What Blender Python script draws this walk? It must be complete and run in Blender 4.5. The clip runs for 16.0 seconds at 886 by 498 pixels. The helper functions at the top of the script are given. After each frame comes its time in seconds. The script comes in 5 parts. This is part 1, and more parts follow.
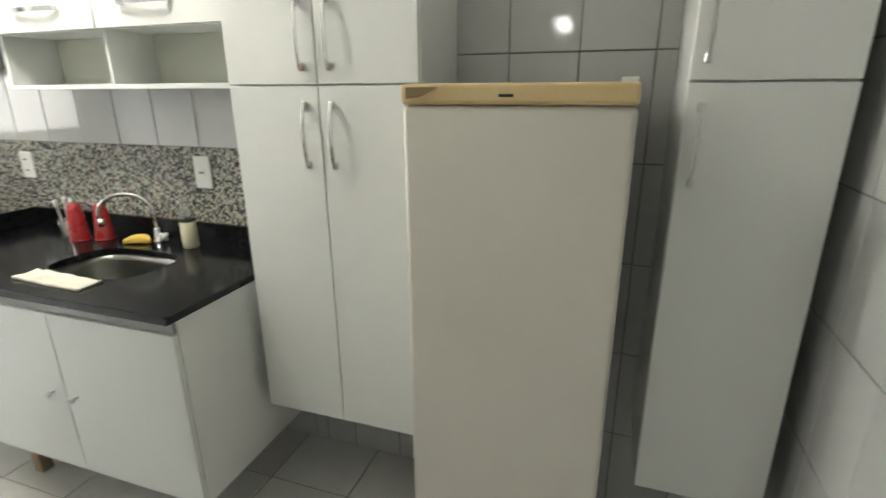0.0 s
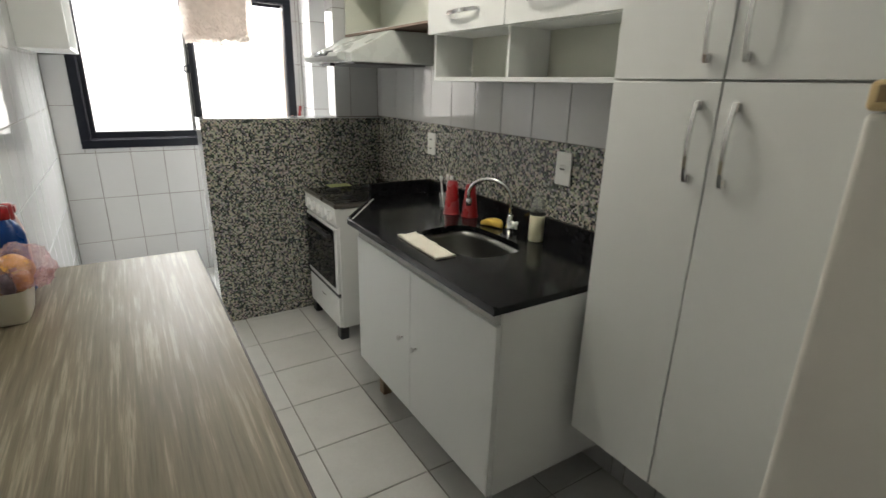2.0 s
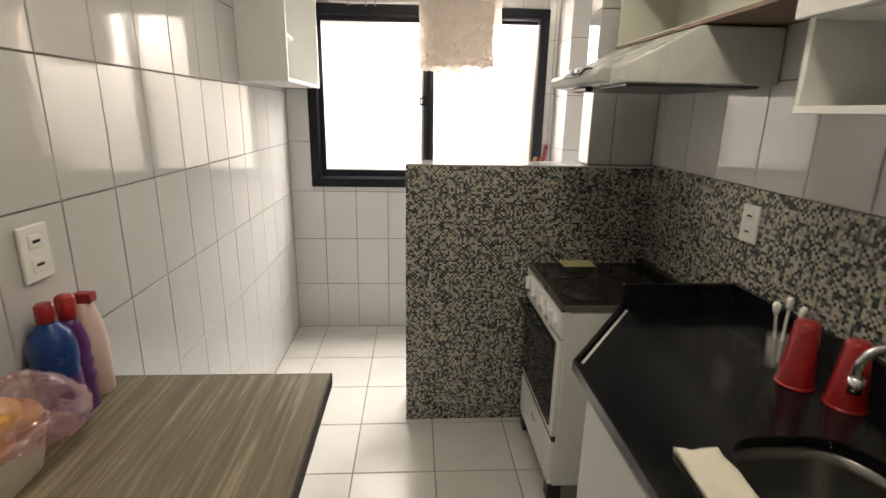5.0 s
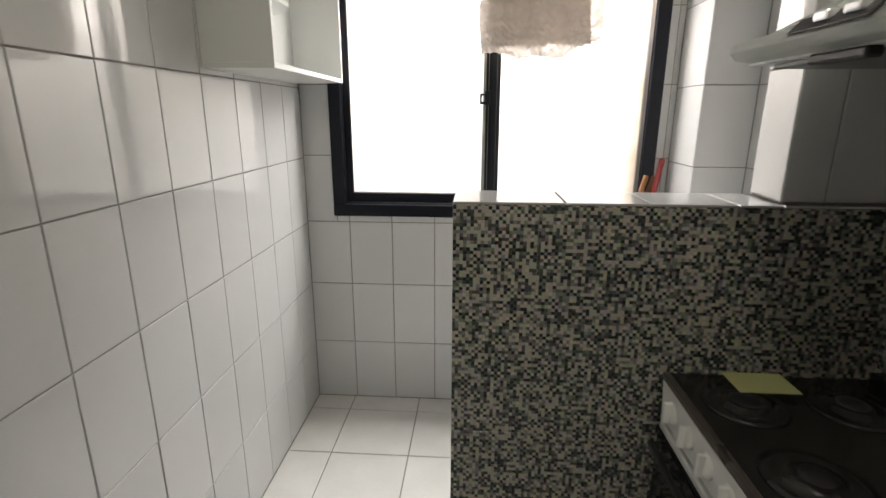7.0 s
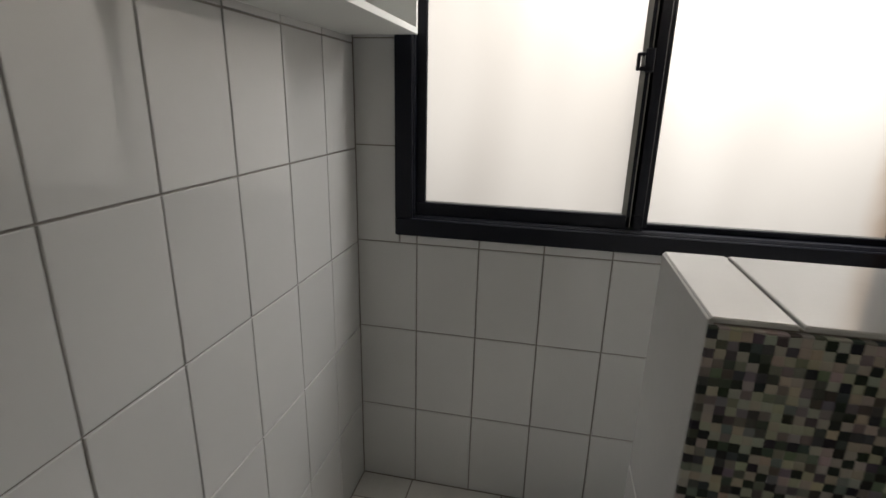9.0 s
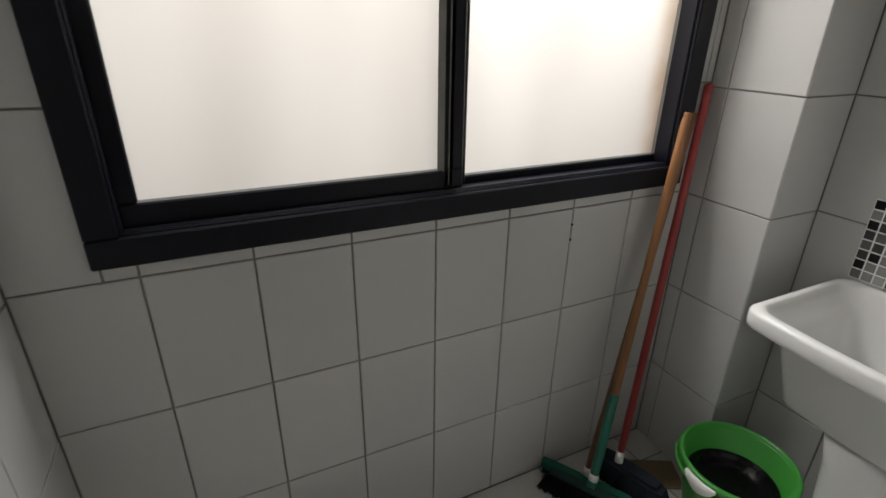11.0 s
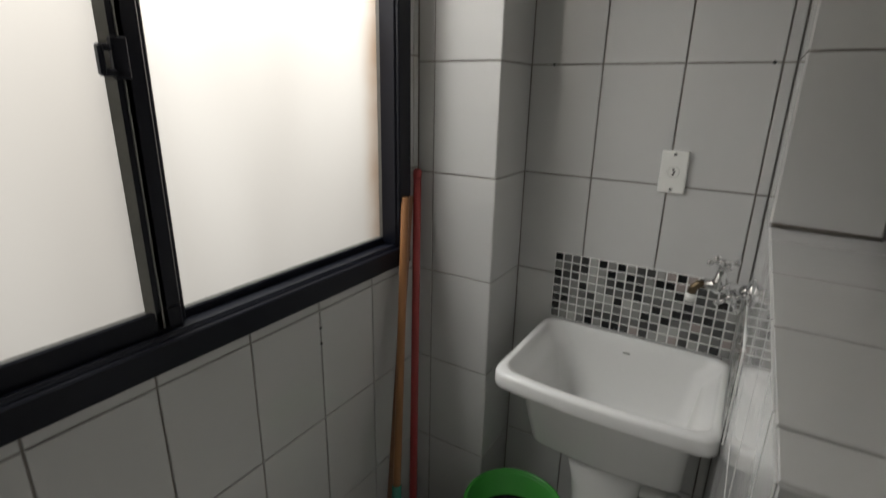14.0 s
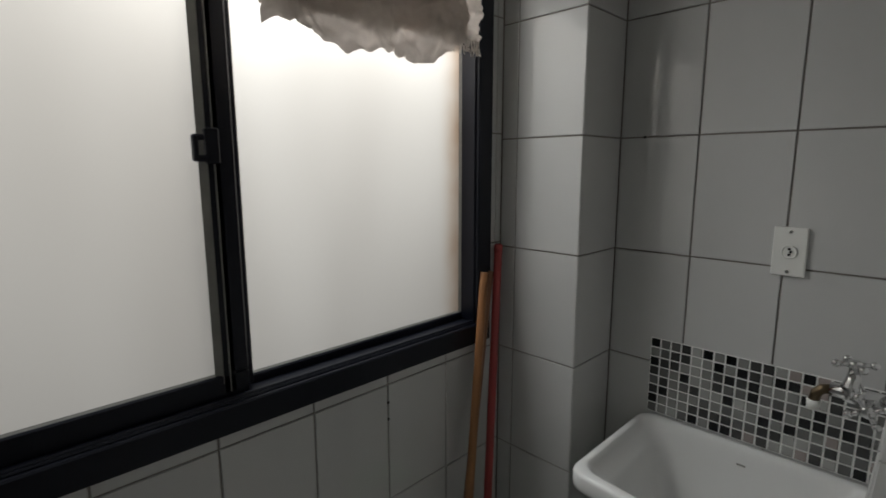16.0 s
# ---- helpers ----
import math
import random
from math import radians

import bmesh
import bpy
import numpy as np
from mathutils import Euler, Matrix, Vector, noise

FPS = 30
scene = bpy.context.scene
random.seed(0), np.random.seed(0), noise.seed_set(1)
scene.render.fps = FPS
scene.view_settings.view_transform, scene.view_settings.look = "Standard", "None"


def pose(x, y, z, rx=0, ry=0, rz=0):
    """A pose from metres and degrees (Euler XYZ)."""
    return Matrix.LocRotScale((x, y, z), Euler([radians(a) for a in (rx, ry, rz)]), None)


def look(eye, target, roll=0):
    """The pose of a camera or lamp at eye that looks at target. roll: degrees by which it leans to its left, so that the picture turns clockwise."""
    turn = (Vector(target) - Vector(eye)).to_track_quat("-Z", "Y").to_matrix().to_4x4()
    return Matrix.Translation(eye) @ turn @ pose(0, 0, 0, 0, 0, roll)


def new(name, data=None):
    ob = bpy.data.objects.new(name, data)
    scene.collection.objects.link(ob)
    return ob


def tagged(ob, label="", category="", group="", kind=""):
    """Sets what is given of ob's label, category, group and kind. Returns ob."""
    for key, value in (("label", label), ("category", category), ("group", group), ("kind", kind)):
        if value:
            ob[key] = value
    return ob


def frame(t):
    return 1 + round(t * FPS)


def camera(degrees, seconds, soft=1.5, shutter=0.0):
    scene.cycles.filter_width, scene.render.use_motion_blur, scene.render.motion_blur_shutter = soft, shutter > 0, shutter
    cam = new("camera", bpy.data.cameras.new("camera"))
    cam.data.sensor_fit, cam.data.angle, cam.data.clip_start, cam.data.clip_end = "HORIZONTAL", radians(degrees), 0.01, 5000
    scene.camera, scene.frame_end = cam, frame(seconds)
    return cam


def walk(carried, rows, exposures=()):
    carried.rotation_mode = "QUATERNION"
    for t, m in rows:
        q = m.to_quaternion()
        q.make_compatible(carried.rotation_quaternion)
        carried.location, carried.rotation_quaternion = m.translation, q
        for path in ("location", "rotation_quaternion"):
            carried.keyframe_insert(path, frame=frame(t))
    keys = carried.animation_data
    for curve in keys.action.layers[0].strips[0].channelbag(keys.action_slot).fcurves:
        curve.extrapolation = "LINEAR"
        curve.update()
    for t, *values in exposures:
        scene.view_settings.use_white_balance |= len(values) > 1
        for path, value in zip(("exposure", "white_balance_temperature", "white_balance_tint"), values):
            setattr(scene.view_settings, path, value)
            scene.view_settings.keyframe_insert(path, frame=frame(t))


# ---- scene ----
cam = camera(83.2, 16.0, soft=1.5, shutter=0.3)
PATH = [
    (0, (0.256, -4.215, 1.423), (2.056, -3.6, 0.807), -0.4),
    (0.5, (0.279, -4.188, 1.415), (1.922, -3.233, 0.793), -0.4),
    (1, (0.297, -4.178, 1.422), (1.731, -2.939, 0.784), 0.8),
    (1.5, (0.322, -4.174, 1.418), (1.532, -2.709, 0.792), 1.4),
    (2, (0.385, -4.081, 1.408), (1.401, -2.475, 0.784), 1.5),
    (2.5, (0.466, -3.955, 1.422), (1.367, -2.271, 0.83), 1.9),
    (3, (0.549, -3.845, 1.436), (1.316, -2.083, 0.882), 0.8),
    (3.5, (0.688, -3.712, 1.435), (1.199, -1.854, 0.9), 0.9),
    (4, (0.754, -3.576, 1.428), (1.052, -1.673, 0.889), 0.9),
    (4.2, (0.752, -3.496, 1.418), (1.008, -1.586, 0.88), 0.8),
    (6.3, (0.801, -2.571, 1.417), (0.743, -0.642, 0.892), 1.3),
    (6.5, (0.796, -2.479, 1.421), (0.721, -0.549, 0.899), 1.0),
    (7, (0.785, -2.26, 1.408), (0.661, -0.334, 0.885), 0.2),
    (7.5, (0.802, -2.032, 1.41), (0.53, -0.121, 0.887), 1.1),
    (8, (0.748, -1.854, 1.393), (0.337, 0.03, 0.866), 1.4),
    (8.2, (0.699, -1.772, 1.388), (0.264, 0.107, 0.858), 1.5),
    (10.3, (0.393, -1.119, 1.351), (0.639, 0.721, 0.608), 2.2),
    (10.5, (0.34, -1.07, 1.352), (0.837, 0.711, 0.591), 2.4),
    (11, (0.348, -0.978, 1.343), (1.142, 0.673, 0.54), 0.9),
    (11.5, (0.414, -0.891, 1.341), (1.341, 0.68, 0.521), 0.5),
    (12, (0.433, -0.854, 1.333), (1.613, 0.51, 0.469), 1.3),
    (12.5, (0.419, -0.82, 1.325), (1.789, 0.296, 0.389), 0.8),
    (13, (0.4, -0.816, 1.32), (1.799, 0.195, 0.309), -0.0),
    (13.5, (0.4, -0.818, 1.361), (1.89, 0.134, 0.427), 0.5),
    (14, (0.401, -0.839, 1.435), (2.029, 0.156, 0.836), 1.2),
    (14.5, (0.398, -0.854, 1.475), (2.068, 0.168, 1.065), 0.6),
    (15, (0.377, -0.854, 1.474), (1.893, 0.406, 1.137), -1.4),
    (15.5, (0.423, -0.883, 1.452), (1.753, 0.576, 1.131), -0.9),
    (16, (0.493, -0.903, 1.438), (1.883, 0.498, 1.114), -0.1),
]
walk(cam, [(t, look(eye, target, roll)) for t, eye, target, roll in PATH],
     exposures=[(0, 1.84, 6150, 6), (0.5, 1.66, 6200, 6), (1, 1.12, 6250, 6), (2, 0.90, 6250, 8), (2.5, 0.70, 7000, 9), (3, 0.72, 7250, 9), (4.2, 0.72, 7300, 12),
                (6.3, 0.32, 6650, 11), (7.0, 0.08, 6550, 10), (8.2, -0.78, 6600, 10), (10.3, -1.14, 6500, 10),
                (11.0, -1.06, 6550, 10), (12.0, -1.16, 6550, 10), (13.0, -0.88, 6520, 8), (13.5, -1.00, 6500, 8), (14.0, -1.48, 6480, 8), (14.5, -1.88, 6420, 7), (15.0, -2.06, 6380, 7), (15.5, -2.19, 6330, 7), (16, -2.13, 6300, 7)])

# ---- light ----
world = bpy.data.worlds.new("overcast_sky")
scene.world = world
world.use_nodes = True
sky = world.node_tree.nodes.new("ShaderNodeTexSky")
sky.sky_type, sky.sun_disc, sky.sun_elevation, sky.sun_rotation = "NISHITA", False, radians(50), radians(20)
world.node_tree.nodes["Background"].inputs["Strength"].default_value = 0.1
world.node_tree.links.new(sky.outputs[0], world.node_tree.nodes["Background"].inputs["Color"])


def area_lamp(name, m, sx, sy, watts, color):
    data = bpy.data.lights.new(name, "AREA")
    data.shape, data.size, data.size_y, data.energy, data.color = "RECTANGLE", sx, sy, watts, color
    ob = new(name, data)
    ob.matrix_world = m
    return ob


# daylight of the light well outside the frosted window
area_lamp("window_daylight", look((1.05, 0.62, 2.50), (0.95, 0.0, 1.50)), 1.8, 1.0, 112, (1.0, 0.99, 0.97))
# open sky high in the light well, close above the panes
area_lamp("sky_glow", look((1.12, 0.17, 1.90), (1.12, 0.0, 1.87)), 0.80, 0.20, 11.0, (1.0, 0.99, 0.98))
# lit lamp on the kitchen ceiling and the one in the room beyond the doorway
kl = bpy.data.lights.new("kitchen_bulb", "POINT")
kl.energy, kl.color, kl.shadow_soft_size = 12.8, (1.0, 0.93, 0.80), 0.10
new("kitchen_bulb", kl).location = (1.02, -2.50, 2.42)
ll = bpy.data.lights.new("living_bulb", "POINT")
ll.energy, ll.color, ll.shadow_soft_size = 4.5, (1.0, 0.95, 0.86), 0.10
new("living_bulb", ll).location = (-4.2, -3.40, 2.25)


# ---- materials ----
def mat(name, color, rough=0.5, metal=0.0, spec=0.5, vary=0.06, scale=6.0, fine=120.0, bump=0.0, coat=0.0, rough_vary=0.08, rand=0.0, alpha=None):
    """A principled material with variation at two scales, relief and, if wanted, a change from piece to piece."""
    m = bpy.data.materials.new(name)
    m.use_nodes = True
    nt = m.node_tree
    n, l = nt.nodes, nt.links
    b = n["Principled BSDF"]
    b.inputs["Metallic"].default_value = metal
    b.inputs["Specular IOR Level"].default_value = spec
    b.inputs["Coat Weight"].default_value = coat
    b.inputs["Coat Roughness"].default_value = 0.06
    geo = n.new("ShaderNodeNewGeometry")
    big, small = n.new("ShaderNodeTexNoise"), n.new("ShaderNodeTexNoise")
    big.inputs["Scale"].default_value, big.inputs["Detail"].default_value = scale, 5
    small.inputs["Scale"].default_value, small.inputs["Detail"].default_value = fine, 3
    for t in (big, small):
        l.new(geo.outputs["Position"], t.inputs["Vector"])
    add = n.new("ShaderNodeMath")
    add.operation = "ADD"
    l.new(big.outputs["Fac"], add.inputs[0])
    half = n.new("ShaderNodeMath")
    half.operation = "MULTIPLY"
    half.inputs[1].default_value = 0.4
    l.new(small.outputs["Fac"], half.inputs[0])
    l.new(half.outputs[0], add.inputs[1])
    ramp = n.new("ShaderNodeMapRange")
    ramp.inputs["From Min"].default_value, ramp.inputs["From Max"].default_value = 0.35, 1.05
    ramp.inputs["To Min"].default_value, ramp.inputs["To Max"].default_value = 1 - vary, 1 + vary
    l.new(add.outputs[0], ramp.inputs["Value"])
    last = ramp.outputs[0]
    if rand:
        info = n.new("ShaderNodeObjectInfo")
        rr = n.new("ShaderNodeMapRange")
        rr.inputs["To Min"].default_value, rr.inputs["To Max"].default_value = 1 - rand, 1 + rand
        l.new(info.outputs["Random"], rr.inputs["Value"])
        mu = n.new("ShaderNodeMath")
        mu.operation = "MULTIPLY"
        l.new(last, mu.inputs[0])
        l.new(rr.outputs[0], mu.inputs[1])
        last = mu.outputs[0]
    sc = n.new("ShaderNodeVectorMath")
    sc.operation = "SCALE"
    sc.inputs[0].default_value = color
    l.new(last, sc.inputs["Scale"])
    l.new(sc.outputs[0], b.inputs["Base Color"])
    rg = n.new("ShaderNodeMapRange")
    rg.inputs["To Min"].default_value, rg.inputs["To Max"].default_value = max(0.02, rough - rough_vary), min(1, rough + rough_vary)
    l.new(big.outputs["Fac"], rg.inputs["Value"])
    l.new(rg.outputs[0], b.inputs["Roughness"])
    if bump:
        bp = n.new("ShaderNodeBump")
        bp.inputs["Strength"].default_value, bp.inputs["Distance"].default_value = 1.0, bump
        l.new(add.outputs[0], bp.inputs["Height"])
        l.new(bp.outputs[0], b.inputs["Normal"])
    return m


M_TILE = mat("glazed_white_tile", (0.57, 0.57, 0.565), 0.055, vary=0.02, scale=3, fine=30, bump=0.0005, rough_vary=0.02, rand=0.02)
M_GROUT = mat("grey_grout", (0.25, 0.23, 0.21), 0.9, vary=0.2, scale=9, fine=200)
M_GROUT_LIGHT = mat("pale_grout", (0.24, 0.225, 0.20), 0.9, vary=0.2)
M_FLOOR = mat("pale_floor_tile", (0.62, 0.61, 0.585), 0.10, vary=0.07, scale=7, fine=60, bump=0.0008, rand=0.03)
M_PLASTER = mat("white_painted_plaster", (0.78, 0.77, 0.74), 0.85, vary=0.03, bump=0.0006)
M_FRAME = mat("black_painted_steel", (0.0045, 0.0055, 0.011), 0.40, spec=0.28, vary=0.2, scale=12)
M_MELAMINE = mat("white_melamine", (0.76, 0.77, 0.75), 0.38, vary=0.02, scale=2.5, fine=350, bump=0.0003)
# same melamine, with the shade inside the open niches put into the colour
M_NICHE_SHADED = mat("white_melamine_shaded", (0.62, 0.63, 0.55), 0.5, vary=0.03)
M_CHROME = mat("chrome", (0.72, 0.72, 0.72), 0.10, metal=1.0, vary=0.05)
M_STEEL = mat("brushed_steel", (0.52, 0.52, 0.50), 0.24, metal=1.0, vary=0.08, fine=300)
M_GRANITE = mat("black_granite", (0.009, 0.009, 0.010), 0.15, spec=0.28, vary=0.5, scale=90, fine=600)
M_WHITE_PLASTIC = mat("white_plastic", (0.80, 0.80, 0.77), 0.35, vary=0.02)
M_DARK = mat("dark_slot", (0.02, 0.02, 0.02), 0.6)
M_BLACK_PLASTIC = mat("black_plastic", (0.015, 0.015, 0.016), 0.4, vary=0.2)


def printed_mosaic():
    """Ceramic tile printed with small square chips in black, greys and beige."""
    m = mat("chip_mosaic_tile", (0.3, 0.3, 0.3), 0.3)
    nt = m.node_tree
    n, l = nt.nodes, nt.links
    b = n["Principled BSDF"]
    geo = n.new("ShaderNodeNewGeometry")
    sep = n.new("ShaderNodeSeparateXYZ")
    l.new(geo.outputs["Position"], sep.inputs[0])
    u = n.new("ShaderNodeMath")
    l.new(sep.outputs["X"], u.inputs[0])
    l.new(sep.outputs["Y"], u.inputs[1])
    comb = n.new("ShaderNodeCombineXYZ")
    l.new(u.outputs[0], comb.inputs["X"])
    l.new(sep.outputs["Z"], comb.inputs["Y"])
    sc = n.new("ShaderNodeVectorMath")
    sc.operation = "SCALE"
    sc.inputs["Scale"].default_value = 1 / 0.0086
    l.new(comb.outputs[0], sc.inputs[0])
    # uneven chip outlines
    wob, woff, wadd = n.new("ShaderNodeTexNoise"), n.new("ShaderNodeVectorMath"), n.new("ShaderNodeVectorMath")
    wob.inputs["Scale"].default_value, wob.inputs["Detail"].default_value = 1.1, 1
    l.new(sc.outputs[0], wob.inputs["Vector"])
    woff.operation, wadd.operation = "SUBTRACT", "MULTIPLY_ADD"
    woff.inputs[1].default_value, wadd.inputs[1].default_value = (0.5, 0.5, 0.5), (0.22, 0.22, 0.0)
    l.new(wob.outputs["Color"], woff.inputs[0])
    l.new(woff.outputs[0], wadd.inputs[0])
    l.new(sc.outputs[0], wadd.inputs[2])
    fl = n.new("ShaderNodeVectorMath")
    fl.operation = "FLOOR"
    l.new(wadd.outputs[0], fl.inputs[0])
    wn = n.new("ShaderNodeTexWhiteNoise")
    wn.noise_dimensions = "2D"
    l.new(fl.outputs[0], wn.inputs["Vector"])
    ramp = n.new("ShaderNodeValToRGB")
    ramp.color_ramp.interpolation = "CONSTANT"
    cr = ramp.color_ramp.elements
    cr[0].color = (0.038, 0.037, 0.035, 1)
    cr[1].position, cr[1].color = 0.26, (0.095, 0.093, 0.088, 1)
    for p, c in ((0.42, (0.20, 0.205, 0.19, 1)), (0.56, (0.400, 0.400, 0.335, 1)), (0.86, (0.48, 0.476, 0.402, 1)), (0.95, (0.17, 0.185, 0.185, 1))):
        e = cr.new(p)
        e.color = c
    chk = n.new("ShaderNodeTexChecker")
    chk.inputs["Scale"].default_value = 1.0
    chk.inputs["Color1"].default_value, chk.inputs["Color2"].default_value = (0, 0, 0, 1), (1, 1, 1, 1)
    mid_ = n.new("ShaderNodeVectorMath")
    mid_.inputs[1].default_value = (0.5, 0.5, 0.5)
    l.new(fl.outputs[0], mid_.inputs[0])
    l.new(mid_.outputs[0], chk.inputs["Vector"])
    bias = n.new("ShaderNodeMath")
    bias.operation = "MULTIPLY_ADD"
    bias.inputs[1].default_value = 0.24
    w2 = n.new("ShaderNodeMath")
    w2.operation = "MULTIPLY"
    w2.inputs[1].default_value = 0.76
    l.new(wn.outputs["Value"], w2.inputs[0])
    l.new(chk.outputs["Fac"], bias.inputs[0])
    l.new(w2.outputs[0], bias.inputs[2])
    l.new(bias.outputs[0], ramp.inputs["Fac"])
    tint = n.new("ShaderNodeMix")
    tint.data_type, tint.blend_type = "RGBA", "SOFT_LIGHT"
    tint.inputs["Factor"].default_value = 0.24
    l.new(ramp.outputs[0], tint.inputs["A"])
    l.new(wn.outputs["Color"], tint.inputs["B"])
    l.new(tint.outputs["Result"], b.inputs["Base Color"])
    rr = n.new("ShaderNodeMapRange")
    rr.inputs["To Min"].default_value, rr.inputs["To Max"].default_value = 0.16, 0.42
    l.new(wn.outputs["Value"], rr.inputs["Value"])
    l.new(rr.outputs[0], b.inputs["Roughness"])
    fr = n.new("ShaderNodeVectorMath")
    fr.operation = "FRACTION"
    l.new(wadd.outputs[0], fr.inputs[0])
    s2 = n.new("ShaderNodeSeparateXYZ")
    l.new(fr.outputs[0], s2.inputs[0])
    pp = [n.new("ShaderNodeMath") for _ in range(3)]
    for k, ax in ((0, "X"), (1, "Y")):
        pp[k].operation = "PINGPONG"
        pp[k].inputs[1].default_value = 0.5
        l.new(s2.outputs[ax], pp[k].inputs[0])
        l.new(pp[k].outputs[0], pp[2].inputs[k])
    pp[2].operation = "MINIMUM"
    edge = n.new("ShaderNodeMapRange")
    edge.inputs["From Max"].default_value = 0.12
    l.new(pp[2].outputs[0], edge.inputs["Value"])
    bp = n.new("ShaderNodeBump")
    bp.inputs["Strength"].default_value, bp.inputs["Distance"].default_value = 0.6, 0.0008
    l.new(edge.outputs[0], bp.inputs["Height"])
    l.new(bp.outputs[0], b.inputs["Normal"])
    return m


M_MOSAIC = printed_mosaic()


def frosted():
    """Frosted window glass: scatters the daylight that falls on its back."""
    m = bpy.data.materials.new("frosted_glass")
    m.use_nodes = True
    n, l = m.node_tree.nodes, m.node_tree.links
    out = n["Material Output"]
    n.remove(n["Principled BSDF"])
    tr, gl, mx, noi = n.new("ShaderNodeBsdfTranslucent"), n.new("ShaderNodeBsdfGlossy"), n.new("ShaderNodeMixShader"), n.new("ShaderNodeTexNoise")
    geo = n.new("ShaderNodeNewGeometry")
    noi.inputs["Scale"].default_value, noi.inputs["Detail"].default_value = 2.2, 1
    mp = n.new("ShaderNodeMapping")
    mp.inputs["Scale"].default_value = (1.6, 1.0, 0.45)
    l.new(geo.outputs["Position"], mp.inputs["Vector"])
    l.new(mp.outputs[0], noi.inputs["Vector"])
    ramp = n.new("ShaderNodeValToRGB")
    ramp.color_ramp.elements[0].position, ramp.color_ramp.elements[0].color = 0.3, (0.570, 0.541, 0.508, 1)
    ramp.color_ramp.elements[1].position, ramp.color_ramp.elements[1].color = 0.7, (0.700, 0.672, 0.638, 1)
    l.new(noi.outputs["Fac"], ramp.inputs["Fac"])
    sep, edge, warm = n.new("ShaderNodeSeparateXYZ"), n.new("ShaderNodeMapRange"), n.new("ShaderNodeMix")
    l.new(geo.outputs["Position"], sep.inputs[0])
    edge.inputs["From Min"].default_value, edge.inputs["From Max"].default_value = 1.42, 1.505
    edge.interpolation_type = "SMOOTHSTEP"
    l.new(sep.outputs["X"], edge.inputs["Value"])
    streak = n.new("ShaderNodeTexNoise")
    streak.inputs["Scale"].default_value = 9.0
    l.new(geo.outputs["Position"], streak.inputs["Vector"])
    amount = n.new("ShaderNodeMath")
    amount.operation = "MULTIPLY"
    l.new(edge.outputs[0], amount.inputs[0])
    l.new(streak.outputs["Fac"], amount.inputs[1])
    warm.data_type = "RGBA"
    warm.inputs["B"].default_value = (0.36, 0.22, 0.11, 1)
    l.new(amount.outputs[0], warm.inputs["Factor"])
    l.new(ramp.outputs[0], warm.inputs["A"])
    l.new(warm.outputs["Result"], tr.inputs["Color"])
    gl.inputs["Roughness"].default_value = 0.35
    mx.inputs["Fac"].default_value = 0.05
    l.new(tr.outputs[0], mx.inputs[1])
    l.new(gl.outputs[0], mx.inputs[2])
    l.new(mx.outputs[0], out.inputs["Surface"])
    return m


M_FROST = frosted()


# ---- building helpers ----
def add_box(bm, x0, x1, y0, y1, z0, z1, bevel=0.0, seg=1):
    got = bmesh.ops.create_cube(bm, size=1.0)["verts"]
    for v in got:
        v.co = Vector(((x0 + x1) / 2 + v.co.x * (x1 - x0), (y0 + y1) / 2 + v.co.y * (y1 - y0), (z0 + z1) / 2 + v.co.z * (z1 - z0)))
    if bevel:
        bmesh.ops.bevel(bm, geom=list({e for v in got for e in v.link_edges}), offset=bevel, segments=seg, affect="EDGES", profile=0.5)
    return got


def box(x0, x1, y0, y1, z0, z1, bevel=0.0, seg=1):
    bm = bmesh.new()
    add_box(bm, x0, x1, y0, y1, z0, z1, bevel, seg)
    return bm


def part(name, bm, material, parent=None, label="", smooth=False):
    """Links a bmesh as one mesh object, under a thing or a part where one is given."""
    me = bpy.data.meshes.new(name)
    bm.to_mesh(me)
    bm.free()
    if smooth:
        for p in me.polygons:
            p.use_smooth = True
    me.materials.append(material)
    ob = new(name, me)
    if parent is not None:
        ob.parent = parent
        ob.matrix_parent_inverse = parent.matrix_world.inverted()
    if label:
        tagged(ob, label)
    return ob


def thing(name, place, label, category, group="", kind=""):
    ob = new(name)
    ob.empty_display_size = 0.05
    ob.location = place
    bpy.context.view_layer.update()
    return tagged(ob, label, category, group, kind)


def lathe(profile, seg=32, place=(0, 0, 0), axis=None, caps=True):
    """A turned body from (radius, height) pairs."""
    bm = bmesh.new()
    rings = []
    for r, z in profile:
        rings.append([bm.verts.new((r * math.cos(2 * math.pi * k / seg), r * math.sin(2 * math.pi * k / seg), z)) for k in range(seg)])
    for a, b in zip(rings, rings[1:]):
        for k in range(seg):
            bm.faces.new((a[k], a[(k + 1) % seg], b[(k + 1) % seg], b[k]))
    for ring, turn in ((rings[0], True), (rings[-1], False)) if caps else ():
        bm.faces.new(list(reversed(ring)) if turn else ring)
    m = Matrix.Translation(place)
    if axis is not None:
        m = m @ Vector(axis).to_track_quat("Z", "Y").to_matrix().to_4x4()
    bmesh.ops.transform(bm, matrix=m, verts=bm.verts)
    return bm


